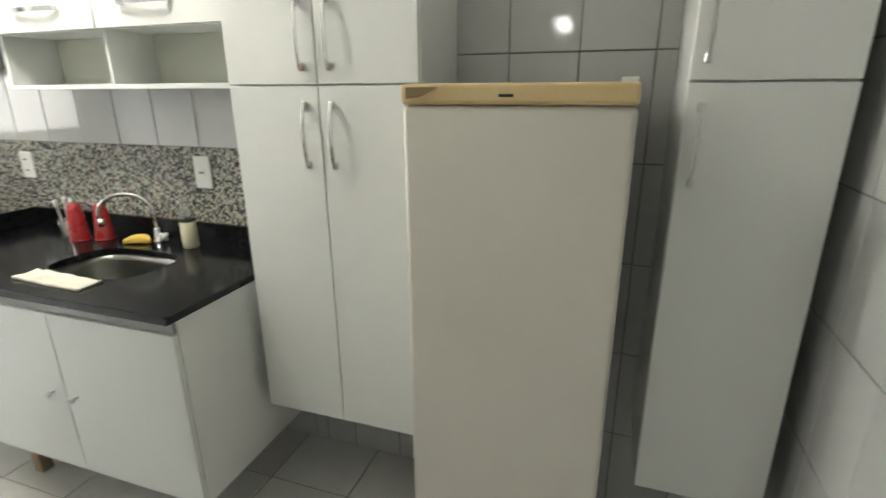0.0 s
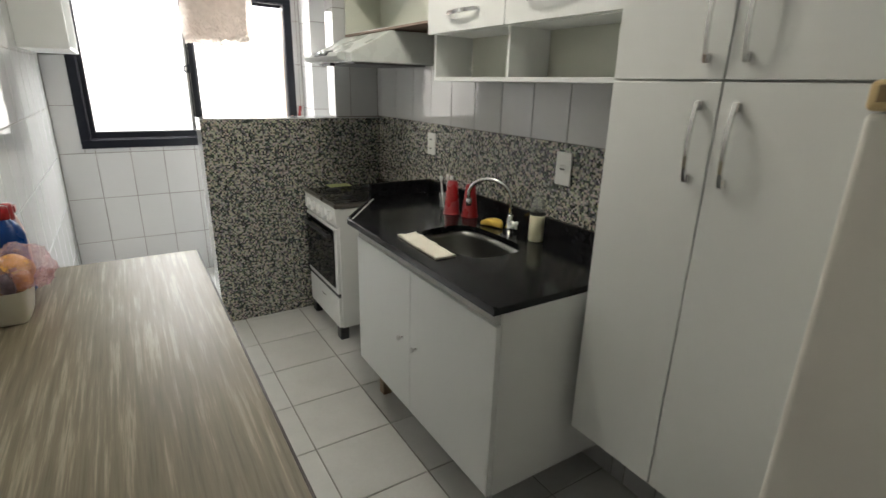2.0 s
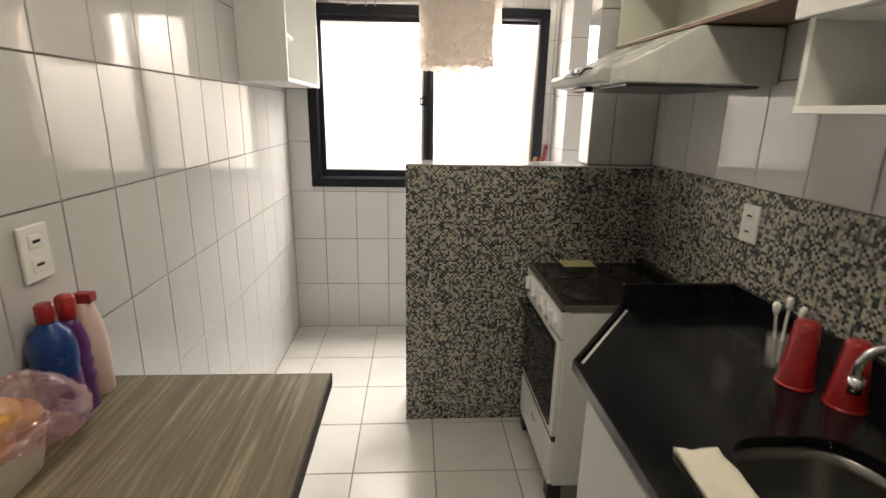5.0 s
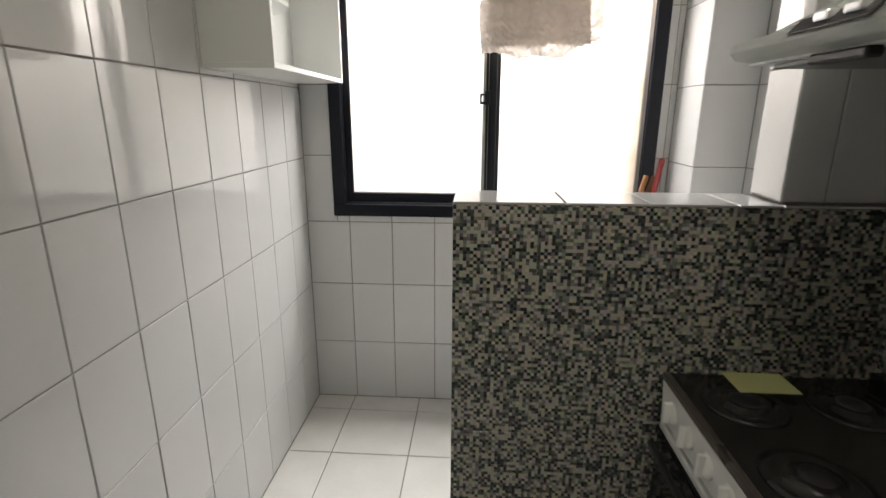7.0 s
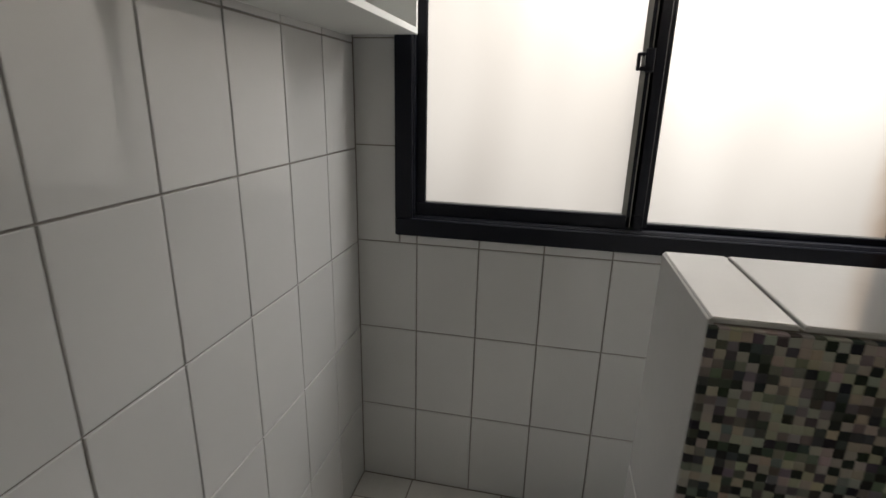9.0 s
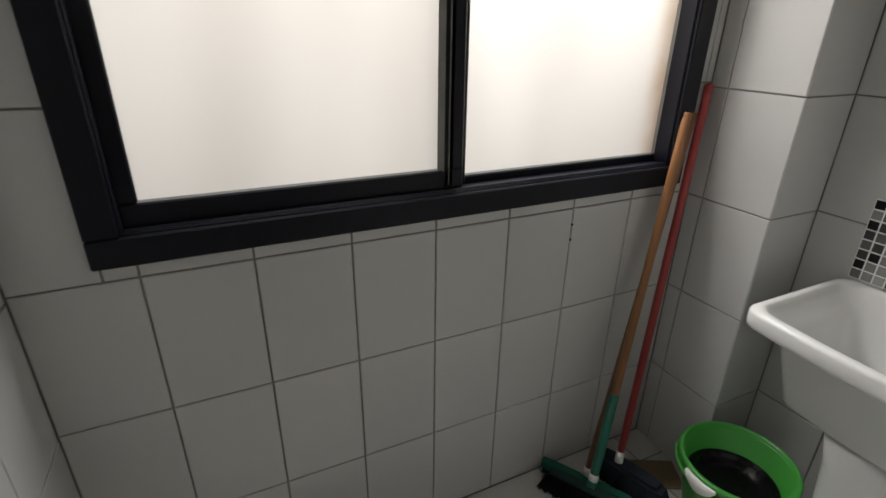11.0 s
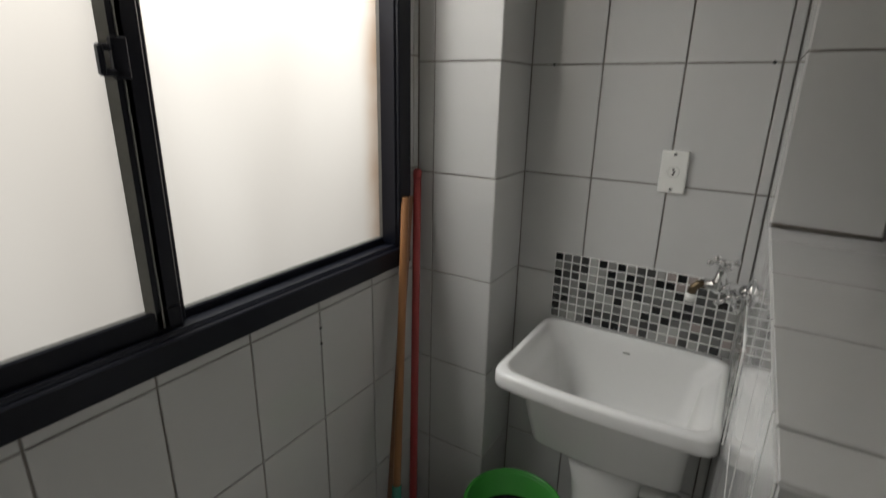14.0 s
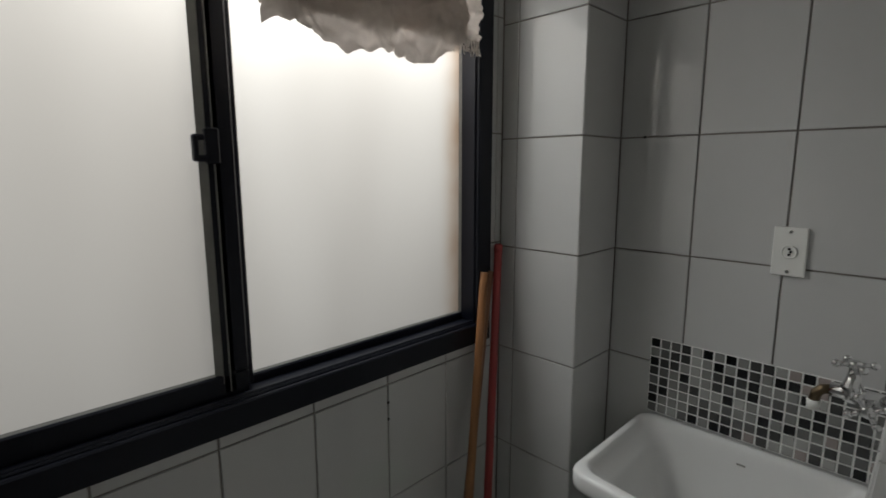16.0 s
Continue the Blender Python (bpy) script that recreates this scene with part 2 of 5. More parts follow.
def tube(points, radius, seg=12, taper=None):
    """A round bar along points."""
    bm = bmesh.new()
    pts = [Vector(p) for p in points]
    rings, side = [], None
    for i, p in enumerate(pts):
        d = ((pts[min(i + 1, len(pts) - 1)] - p).normalized() + (p - pts[max(i - 1, 0)]).normalized()).normalized()
        if side is None:
            side = d.orthogonal().normalized()
        side = (side - d * side.dot(d)).normalized()
        up = d.cross(side)
        r = radius if taper is None else radius * (1 + (taper - 1) * i / (len(pts) - 1))
        rings.append([bm.verts.new(p + r * (math.cos(2 * math.pi * k / seg) * side + math.sin(2 * math.pi * k / seg) * up)) for k in range(seg)])
    for a, b in zip(rings, rings[1:]):
        for k in range(seg):
            bm.faces.new((a[k], a[(k + 1) % seg], b[(k + 1) % seg], b[k]))
    bm.faces.new(list(reversed(rings[0])))
    bm.faces.new(rings[-1])
    return bm


def prism(outline, axis, a, b, bevel=0.0, seg=2):
    """An outline in the plane across axis (0 x, 1 y, 2 z), drawn out from a to b."""
    bm = bmesh.new()

    def at(p, q):
        c = list(p)
        c.insert(axis, q)
        return bm.verts.new(c)

    lo, hi = [at(p, a) for p in outline], [at(p, b) for p in outline]
    bm.faces.new(lo)
    bm.faces.new(hi)
    for k in range(len(lo)):
        j = (k + 1) % len(lo)
        bm.faces.new((lo[k], lo[j], hi[j], hi[k]))
    bmesh.ops.recalc_face_normals(bm, faces=bm.faces)
    if bevel:
        bmesh.ops.bevel(bm, geom=bm.edges[:], offset=bevel, segments=seg, affect="EDGES", profile=0.5)
    return bm


# ---- the shell ----
KX, LX = 1.78, 1.822          # faces of the sink wall and of the laundry's right wall
SOUTH, CEIL = -4.70, 2.55     # face of the wall behind the fridge end, ceiling height
PY0, PY1, PX, PZ = -1.076, -0.886, 0.732, 1.205   # half wall: kitchen face, laundry face, free end, top
SX0, SX1, STUB_Y = 1.500, 1.515, -1.052   # full-height stub on the half wall: free end at both faces, kitchen face
G = 0.004                     # tiles stand this far proud of the grout

S = dict(category="wall", kind="structure")
wall_west = part("wall_west", box(-0.12, -G, -3.75, 0.0, -0.1, CEIL), M_GROUT)
tagged(wall_west, "white glazed tiles with grey grout", **S)
west2 = part("wall_west_end", box(-0.12, -G, SOUTH, -4.55, -0.1, CEIL), M_PLASTER)
tagged(west2, "short white plastered wall beside the doorway", **S)
lintel = part("wall_west_lintel", box(-0.12, -G, -4.55, -3.75, 2.1, CEIL), M_PLASTER)
tagged(lintel, "white plastered wall above the doorway", **S)
# window wall, pierced by the window
bm = bmesh.new()
add_box(bm, -0.12, 0.15, G, 0.14, -0.1, CEIL)
add_box(bm, 1.55, 2.0, G, 0.14, -0.1, CEIL)
add_box(bm, 0.15, 1.55, G, 0.14, -0.1, 0.965)
add_box(bm, 0.15, 1.55, G, 0.14, 1.985, CEIL)
wall_north = tagged(part("wall_north", bm, M_GROUT), "white glazed tiles with grey grout below the window", **S)
wall_east = tagged(part("wall_east_kitchen", box(KX + G, KX + 0.15, SOUTH, STUB_Y, -0.1, CEIL), M_GROUT), "white tiled wall behind the sink and cabinets", **S)
wall_laundry = tagged(part("wall_east_laundry", box(LX + G, LX + 0.15, PY1, 0.0, -0.1, CEIL), M_GROUT), "white tiled wall behind the laundry tub", **S)
wall_south = tagged(part("wall_south", box(-0.12, KX + 0.15, SOUTH - 0.12, SOUTH - G, -0.1, CEIL), M_GROUT), "white tiled wall beside the narrow cabinet", **S)
column = tagged(part("wall_column", box(1.624 + G, LX + G, -0.255 + G, G, -0.1, CEIL), M_GROUT), "white tiled pipe column in the corner", **S)
half_wall = tagged(part("wall_half", box(PX + G, LX + 0.15, PY0 + G, PY1 - G, -0.1, PZ - G), M_GROUT), "half-height wall clad in chip mosaic tiles with white capping", **S)
stub = tagged(part("wall_stub", prism([(SX0 + G, STUB_Y + G), (LX + 0.15, STUB_Y + G), (LX + 0.15, PY1 - G), (SX1 + G, PY1 - G)], 2, PZ, CEIL), M_GROUT), "narrow white tiled wall standing above the half wall", **S)
floor = tagged(part("floor", box(-0.12, 2.0, SOUTH - 0.12, 0.14, -0.12, -0.003), M_GROUT_LIGHT), "pale ceramic floor tiles with thin joints", "floor", kind="structure")
ceiling = tagged(part("ceiling", box(-0.12, 2.0, SOUTH - 0.12, 0.14, CEIL, CEIL + 0.1), M_PLASTER), "plain white painted ceiling", "ceiling", kind="structure")
# plain room beyond the doorway
bm = bmesh.new()
add_box(bm, -5.12, -5.0, -5.6, -2.6, -0.1, CEIL)
add_box(bm, -5.0, -0.12, -2.72, -2.6, -0.1, CEIL)
add_box(bm, -5.0, -0.12, -5.6, -5.48, -0.1, CEIL)
add_box(bm, -0.24, -0.12, -5.48, SOUTH - 0.12, -0.1, CEIL)
tagged(part("wall_living", bm, M_PLASTER), "plain white walls of the next room", **S)
tagged(part("floor_living", box(-5.0, -0.12, -5.48, -2.72, -0.12, -0.003), M_FLOOR), "pale floor of the next room", "floor", kind="structure")
tagged(part("ceiling_living", box(-5.0, -0.12, -5.48, -2.72, CEIL, CEIL + 0.1), M_PLASTER), "plain white ceiling of the next room", "ceiling", kind="structure")

# ---- window ----
WX0, WX1, WZ0, WZ1 = 0.133, 1.562, 0.949, 2.0
window = thing("window_1", (0.87, 0.0, 0.95), "closed black steel sliding window with frosted panes", "window", kind="structure")


def ring(x0, x1, z0, z1, w, y0, y1, bevel=0.003, wb=None):
    bm = bmesh.new()
    wb = wb or w
    for a in ((x0, x1, z0, z0 + wb), (x0, x1, z1 - w, z1), (x0, x0 + w, z0 + wb, z1 - w), (x1 - w, x1, z0 + wb, z1 - w)):
        add_box(bm, a[0], a[1], y0, y1, a[2], a[3], bevel)
    return bm


frame_ob = part("window_frame", ring(WX0, WX1, WZ0, WZ1, 0.055, -0.018, 0.10), M_FRAME, window)
part("frame_lip", ring(WX0 + 0.052, WX1 - 0.052, WZ0 + 0.052, WZ1 - 0.052, 0.008, -0.008, 0.10), M_FRAME, frame_ob)
sash_l = part("sash", ring(0.185, 0.872, 1.000, 1.950, 0.038, 0.012, 0.036, 0.003, 0.054), M_FRAME, window)
part("meeting_stile", box(0.822, 0.848, 0.012, 0.036, 1.016, 1.934, 0.003), M_FRAME, sash_l)
sash_r = part("sash", ring(0.834, 1.541, 0.998, 1.950, 0.030, 0.040, 0.064, 0.003, 0.030), M_FRAME, window)
part("edge_stile", box(0.849, 0.886, 0.026, 0.045, 1.016, 1.934, 0.003), M_FRAME, sash_r)
part("edge_stile", box(1.514, 1.541, 0.030, 0.04, 1.016, 1.934, 0.002), M_FRAME, sash_r)
for x0, x1, y, z0 in ((0.222, 0.848, 0.024, 1.046), (0.862, 1.513, 0.052, 1.022)):
    g = part("pane", box(x0, x1, y - 0.002, y + 0.002, z0, 1.912), M_FROST, window, "frosted glass pane")
    g.visible_shadow = False
# glazing beads, light on the reveals painted grey; weather strip on the meeting stile
M_BEAD = mat("grey_strip_and_lit_bead", (0.20, 0.195, 0.18), 0.42, vary=0.18, scale=20)
part("bead", prism([(0.811, 0.0215), (0.8235, 0.0115), (0.8235, 0.0215)], 2, 1.038, 1.910), M_BEAD, sash_l, "glazing bead, grey for light on the reveal")
part("bead", prism([(0.0215, 1.0575), (0.0165, 1.053), (0.0215, 1.053)], 0, 0.222, 0.811), M_BEAD, sash_l, "glazing bead, grey for light on the reveal")
part("weather_strip", box(0.8335, 0.8360, 0.0095, 0.0125, 1.02, 1.93), M_BEAD, sash_l, "pale weather strip")
part("bead", prism([(1.499, 0.0495), (1.5045, 0.0340), (1.5045, 0.0495)], 2, 1.030, 1.910), M_BEAD, sash_r, "glazing bead, grey for light on the reveal")
part("bead", prism([(0.0495, 1.0315), (0.0440, 1.027), (0.0495, 1.027)], 0, 0.886, 1.499), M_BEAD, sash_r, "glazing bead, grey for light on the reveal")
# rails under the sashes
for z, y in ((1.001, -0.004), (0.978, -0.012)):
    part("track", box(WX0 + 0.05, WX1 - 0.05, y, y + 0.014, z, z + 0.012, 0.003), M_FRAME, frame_ob)
# latch on the meeting stile
latch = part("latch", box(0.799, 0.830, -0.002, 0.012, 1.448, 1.459, 0.003), M_FRAME, window)
part("latch_plate", box(0.818, 0.842, -0.002, 0.013, 1.444, 1.506, 0.003), M_FRAME, latch)
part("latch_bar", box(0.798, 0.818, -0.003, 0.010, 1.484, 1.494, 0.003), M_FRAME, latch)
part("latch_hook", box(0.797, 0.806, -0.004, 0.010, 1.448, 1.494, 0.003), M_FRAME, latch)


# ---- kitchen ----
M_BENCH = mat("striped_wood_laminate", (0.3, 0.27, 0.22), 0.38, spec=0.50, vary=0.05)


def streaks(m, stops):
    """Long grain streaks in a material, running along y."""
    n, l = m.node_tree.nodes, m.node_tree.links
    b = n["Principled BSDF"]
    geo, mp = n.new("ShaderNodeNewGeometry"), n.new("ShaderNodeMapping")
    mp.inputs["Scale"].default_value = (72, 2.7, 40)
    l.new(geo.outputs["Position"], mp.inputs["Vector"])
    noi, noi2 = n.new("ShaderNodeTexNoise"), n.new("ShaderNodeTexNoise")
    noi.inputs["Scale"].default_value, noi.inputs["Detail"].default_value, noi.inputs["Roughness"].default_value = 1.0, 5, 0.62
    l.new(mp.outputs[0], noi.inputs["Vector"])
    noi2.inputs["Scale"].default_value = 2.0
    l.new(geo.outputs["Position"], noi2.inputs["Vector"])
    mx = n.new("ShaderNodeMath")
    mx.operation = "MULTIPLY_ADD"
    mx.inputs[1].default_value = 0.25
    l.new(noi2.outputs["Fac"], mx.inputs[0])
    l.new(noi.outputs["Fac"], mx.inputs[2])
    ramp = n.new("ShaderNodeValToRGB")
    cr = ramp.color_ramp.elements
    cr[0].position, cr[0].color = stops[0]
    cr[1].position, cr[1].color = stops[-1]
    for p, c in stops[1:-1]:
        cr.new(p).color = c
    l.new(mx.outputs[0], ramp.inputs["Fac"])
    l.new(ramp.outputs[0], b.inputs["Base Color"])
    return m


streaks(M_BENCH, [(0.40, (0.105, 0.086, 0.054, 1)), (0.54, (0.165, 0.140, 0.092, 1)), (0.66, (0.205, 0.176, 0.120, 1)), (0.77, (0.350, 0.305, 0.220, 1)), (0.86, (0.185, 0.155, 0.105, 1))])
M_EDGE = mat("dark_edge_strip", (0.05, 0.04, 0.035), 0.5, vary=0.2)
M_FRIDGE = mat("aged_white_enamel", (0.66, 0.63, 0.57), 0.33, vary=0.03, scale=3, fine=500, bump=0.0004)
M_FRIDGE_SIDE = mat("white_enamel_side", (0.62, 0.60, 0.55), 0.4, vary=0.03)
M_YELLOWED = mat("yellowed_plastic", (0.62, 0.47, 0.24), 0.3, vary=0.08, scale=5)
M_STOVE = mat("white_stove_enamel", (0.78, 0.78, 0.76), 0.22, vary=0.02)
M_BLACK_GLASS = mat("black_oven_glass", (0.01, 0.01, 0.011), 0.08, vary=0.1)
M_COOKTOP = mat("black_cooktop_enamel", (0.020, 0.019, 0.018), 0.17, vary=0.3, scale=14)
M_IRON = mat("cast_iron", (0.012, 0.012, 0.012), 0.55, vary=0.3)
M_HOOD = mat("white_hood_paint", (0.62, 0.645, 0.62), 0.28, vary=0.02)
M_RED = mat("red_plastic", (0.31, 0.010, 0.013), 0.28, vary=0.08, coat=0.3)
M_YELLOW = mat("yellow_sponge", (0.75, 0.52, 0.10), 0.95, vary=0.12, fine=500, bump=0.002)
M_CLOTH = mat("cream_dish_cloth", (0.74, 0.70, 0.60), 0.95, vary=0.07, fine=900, bump=0.0008)
M_SOAP = mat("milky_soap", (0.74, 0.71, 0.52), 0.35, vary=0.04)


def film(name, through_color, body_color, body, gloss, rough=0.15):
    """Thin see-through plastic: mostly clear, partly cloudy, with a shine."""
    m = bpy.data.materials.new(name)
    m.use_nodes = True
    n, l = m.node_tree.nodes, m.node_tree.links
    n.remove(n["Principled BSDF"])
    tp, df, tl, gs = n.new("ShaderNodeBsdfTransparent"), n.new("ShaderNodeBsdfDiffuse"), n.new("ShaderNodeBsdfTranslucent"), n.new("ShaderNodeBsdfGlossy")
    m0, m1, m2 = (n.new("ShaderNodeMixShader") for _ in range(3))
    tp.inputs["Color"].default_value, gs.inputs["Roughness"].default_value = through_color, rough
    df.inputs["Color"].default_value = tl.inputs["Color"].default_value = body_color
    noi, rg, geo = n.new("ShaderNodeTexNoise"), n.new("ShaderNodeMapRange"), n.new("ShaderNodeNewGeometry")
    noi.inputs["Scale"].default_value, noi.inputs["Detail"].default_value = 28, 4
    l.new(geo.outputs["Position"], noi.inputs["Vector"])
    rg.inputs["From Min"].default_value, rg.inputs["From Max"].default_value = 0.35, 0.7
    rg.inputs["To Min"].default_value, rg.inputs["To Max"].default_value = body * 0.5, min(1, body * 1.6)
    l.new(noi.outputs["Fac"], rg.inputs["Value"])
    l.new(rg.outputs[0], m1.inputs["Fac"])
    m0.inputs["Fac"].default_value, m2.inputs["Fac"].default_value = 0.5, gloss
    for a, b in ((df.outputs[0], m0.inputs[1]), (tl.outputs[0], m0.inputs[2]), (tp.outputs[0], m1.inputs[1]), (m0.outputs[0], m1.inputs[2]), (m1.outputs[0], m2.inputs[1]), (gs.outputs[0], m2.inputs[2]), (m2.outputs[0], n["Material Output"].inputs["Surface"])):
        l.new(a, b)
    return m


M_CLEAR = film("clear_plastic", (0.93, 0.94, 0.92, 1), (0.62, 0.63, 0.58, 1), 0.26, 0.10, 0.08)
M_BLUE = mat("blue_plastic", (0.004, 0.040, 0.20), 0.28, vary=0.06)
M_PURPLE = mat("purple_label", (0.10, 0.02, 0.14), 0.4, vary=0.3, scale=60)
M_PINK = mat("pale_pink_plastic", (0.72, 0.55, 0.52), 0.35, vary=0.08)
M_BOWL = mat("cream_plastic", (0.72, 0.70, 0.60), 0.4, vary=0.03)
M_PAPER = mat("yellow_green_paper", (0.46, 0.47, 0.20), 0.8, vary=0.06)
M_LAMP = bpy.data.materials.new("small_lit_lens")
M_LAMP.use_nodes = True
_b = M_LAMP.node_tree.nodes["Principled BSDF"]
_b.inputs["Base Color"].default_value = (0.85, 0.86, 0.88, 1)
_b.inputs["Metallic"].default_value, _b.inputs["Roughness"].default_value = 0.6, 0.15


def bow_handle(name, parent, mid, length, vertical, reach=0.027, wide=0.014):
    """A bowed chrome cupboard handle with square feet; it stands off towards -x."""
    x, y, z = mid
    pts = []
    for k in range(13):
        s = -1 + 2 * k / 12
        off = reach * (0.58 + 0.42 * (1 - s * s))
        a = s * length / 2
        pts.append((x - off, y, z + a) if vertical else (x - off, y + a, z))
    bm = bmesh.new()
    rows_ = []
    for p in pts:
        p = Vector(p)
        side = Vector((0, wide / 2 * (1 - 0.35 * s ** 4), 0)) if vertical else Vector((0, 0, wide / 2))
        rows_.append([bm.verts.new(p + side), bm.verts.new(p - side), bm.verts.new(p - side + Vector((0.006, 0, 0))), bm.verts.new(p + side + Vector((0.006, 0, 0)))])
    for a, b in zip(rows_, rows_[1:]):
        for k in range(4):
            bm.faces.new((a[k], a[(k + 1) % 4], b[(k + 1) % 4], b[k]))
    bm.faces.new(rows_[0])
    bm.faces.new(rows_[-1])
    for s in (-1, 1):
        a = s * (length / 2 - 0.008)
        if vertical:
            add_box(bm, x - reach * 0.5, x, y - wide / 2, y + wide / 2, z + a - 0.01, z + a + 0.01, 0.002)
        else:
            add_box(bm, x - reach * 0.5, x, y + a - 0.01, y + a + 0.01, z - wide / 2, z + wide / 2, 0.002)
    bmesh.ops.recalc_face_normals(bm, faces=bm.faces)
    return part(name, bm, M_CHROME, parent, "bowed chrome handle")


# base cabinet under the sink
M_NICKEL = mat("pale_satin_nickel", (0.64, 0.64, 0.62), 0.38, metal=0.3, vary=0.04)
BY0, BY1, BF = -3.13, -2.155, 1.185
cab = thing("base_cabinet", (1.47, -2.66, 0), "white two-door sink cabinet on short feet", "cabinet")
part("side_panel", box(BF, 1.765, BY0, BY0 + 0.018, 0.20, 0.827, 0.001), M_MELAMINE, cab)
part("side_panel", box(BF, 1.765, BY1 - 0.018, BY1, 0.20, 0.827, 0.001), M_MELAMINE, cab)
part("bottom_panel", box(BF, 1.765, BY0 + 0.018, BY1 - 0.018, 0.20, 0.218), M_MELAMINE, cab)
part("back_panel", box(1.755, 1.765, BY0 + 0.018, BY1 - 0.018, 0.218, 0.827), M_MELAMINE, cab)
mid = -2.632
for a, b, k in ((BY0 + 0.001, mid - 0.0015, mid - 0.05), (mid + 0.0015, BY1 - 0.001, mid + 0.055)):
    d = part("door", box(BF - 0.018, BF - 0.001, a, b, 0.205, 0.784, 0.0015), M_MELAMINE, cab)
    part("knob", lathe([(0.004, 0), (0.004, 0.012), (0.009, 0.016), (0.010, 0.022), (0.006, 0.026)], 16, (BF - 0.018, k, 0.50), (-1, 0, 0)), M_NICKEL, d, "small metal knob", True)
part("rail", box(BF - 0.012, BF - 0.002, BY0 + 0.002, BY1 - 0.002, 0.787, 0.826, 0.002), mat("grey_edge_rail", (0.42, 0.42, 0.41), 0.45), cab, "grey rail under the worktop")
M_FOOT = mat("bare_wood_foot", (0.36, 0.26, 0.16), 0.7, vary=0.2)
for x, y in ((1.25, BY1 - 0.045), (1.31, BY1 - 0.10), (1.70, BY1 - 0.08), (1.62, BY0 + 0.28)):
        part("leg", box(x, x + 0.045, y - 0.022, y + 0.022, 0, 0.20, 0.003), M_FOOT, cab, "short wooden foot")

# granite worktop with a hole for the bowl
CZ = 0.85
SCX, SCY, SRX, SRY = 1.442, -2.597, 0.138, 0.203


def sink_ring(fx, fy, seg=48, p=3.5):
    out = []
    for k in range(seg):
        a = 2 * math.pi * k / seg
        c, s = math.cos(a), math.sin(a)
        out.append((SCX + fx * math.copysign(abs(c) ** (2 / p), c), SCY + fy * math.copysign(abs(s) ** (2 / p), s)))
    return out


bm = bmesh.new()
outer = [(1.145, -3.14), (1.768, -3.14), (1.768, -1.745), (1.405, -1.745), (1.145, -2.10)]
inner = sink_ring(SRX, SRY)
loops = []
for pts in (outer, inner):
    vs_ = [bm.verts.new((x, y, CZ)) for x, y in pts]
    loops += [bm.edges.new((vs_[k], vs_[(k + 1) % len(vs_)])) for k in range(len(vs_))]
bmesh.ops.triangle_fill(bm, use_beauty=True, use_dissolve=False, edges=loops)
ext = bmesh.ops.extrude_face_region(bm, geom=bm.faces[:])
for v in [g for g in ext["geom"] if isinstance(g, bmesh.types.BMVert)]:
    v.co.z -= 0.022
bmesh.ops.recalc_face_normals(bm, faces=bm.faces)
top = part("worktop", bm, M_GRANITE)
tagged(top, "polished black granite worktop with cut corner by the stove", "worktop")
part("upstand", box(1.750, 1.768, -3.14, -1.763, CZ, CZ + 0.072, 0.002), M_GRANITE, top)
part("end_upstand", box(1.405, 1.768, -1.763, -1.745, CZ, CZ + 0.072, 0.002), M_GRANITE, top)
M_LIP_HIGHLIGHT = mat("pale_lip_highlight", (0.55, 0.54, 0.50), 0.6)
part("drip_edge", prism([(1.149, -2.099), (1.160, -2.104), (1.414, -1.768), (1.404, -1.763)], 2, CZ - 0.002, CZ + 0.008, 0.0015, 1), M_GRANITE, top)
# pale strip along the cut corner: the raised lip's highlight put in colour
part("lip_highlight", prism([(1.162, -2.112), (1.167, -2.115), (1.408, -1.795), (1.403, -1.792)], 2, CZ - 0.002, CZ + 0.002), M_LIP_HIGHLIGHT, top, "thin pale highlight painted along the raised lip")
part("front_lip", box(1.143, 1.155, -3.139, -2.103, CZ - 0.002, CZ + 0.005, 0.002), M_GRANITE, top)

# steel bowl
bm = bmesh.new()
rings_ = []
for f, z in ((1.06, CZ - 0.024), (1.015, CZ - 0.0235), (0.985, CZ - 0.05), (0.93, CZ - 0.10), (0.84, CZ - 0.145), (0.68, CZ - 0.165), (0.35, CZ - 0.172), (0.10, CZ - 0.175)):
    rings_.append([bm.verts.new((x, y, z)) for x, y in sink_ring(SRX * f, SRY * f)])
for a, b in zip(rings_, rings_[1:]):
    for k in range(48):
        bm.faces.new((a[k], a[(k + 1) % 48], b[(k + 1) % 48], b[k]))
bm.faces.new(rings_[-1])
sink = tagged(part("sink_bowl", bm, mat("dull_steel_bowl", (0.22, 0.22, 0.205), 0.34, metal=1.0, vary=0.12, fine=200), None, "", True), "stainless steel sink bowl set in black granite", "sink")
part("drain", lathe([(0.035, 0), (0.035, 0.003), (0.026, 0.004), (0.022, 0.001)], 24, (SCX, SCY, CZ - 0.176)), M_CHROME, sink, "round chrome drain", True)

# gooseneck tap
tap = thing("kitchen_tap", (1.688, -2.537, CZ), "chrome gooseneck kitchen tap with side lever", "tap")
part("base", lathe([(0.024, 0), (0.024, 0.005), (0.016, 0.010), (0.0135, 0.050), (0.010, 0.058)], 24, (1.688, -2.537, CZ)), M_CHROME, tap, "", True)
neck = [(1.688, -2.537, CZ + 0.055), (1.688, -2.537, CZ + 0.11)]
d2 = Vector((-0.12, 0.23, 0)).normalized()
for k in range(0, 15):
    a = math.pi * k / 14 * 1.08
    p = Vector((1.688, -2.537, CZ + 0.115)) + d2 * (0.100 * (1 - math.cos(a))) + Vector((0, 0, 0.078 * math.sin(a)))
    neck.append(tuple(p))
part("spout", tube(neck, 0.0085, 16), M_CHROME, tap, "", True)
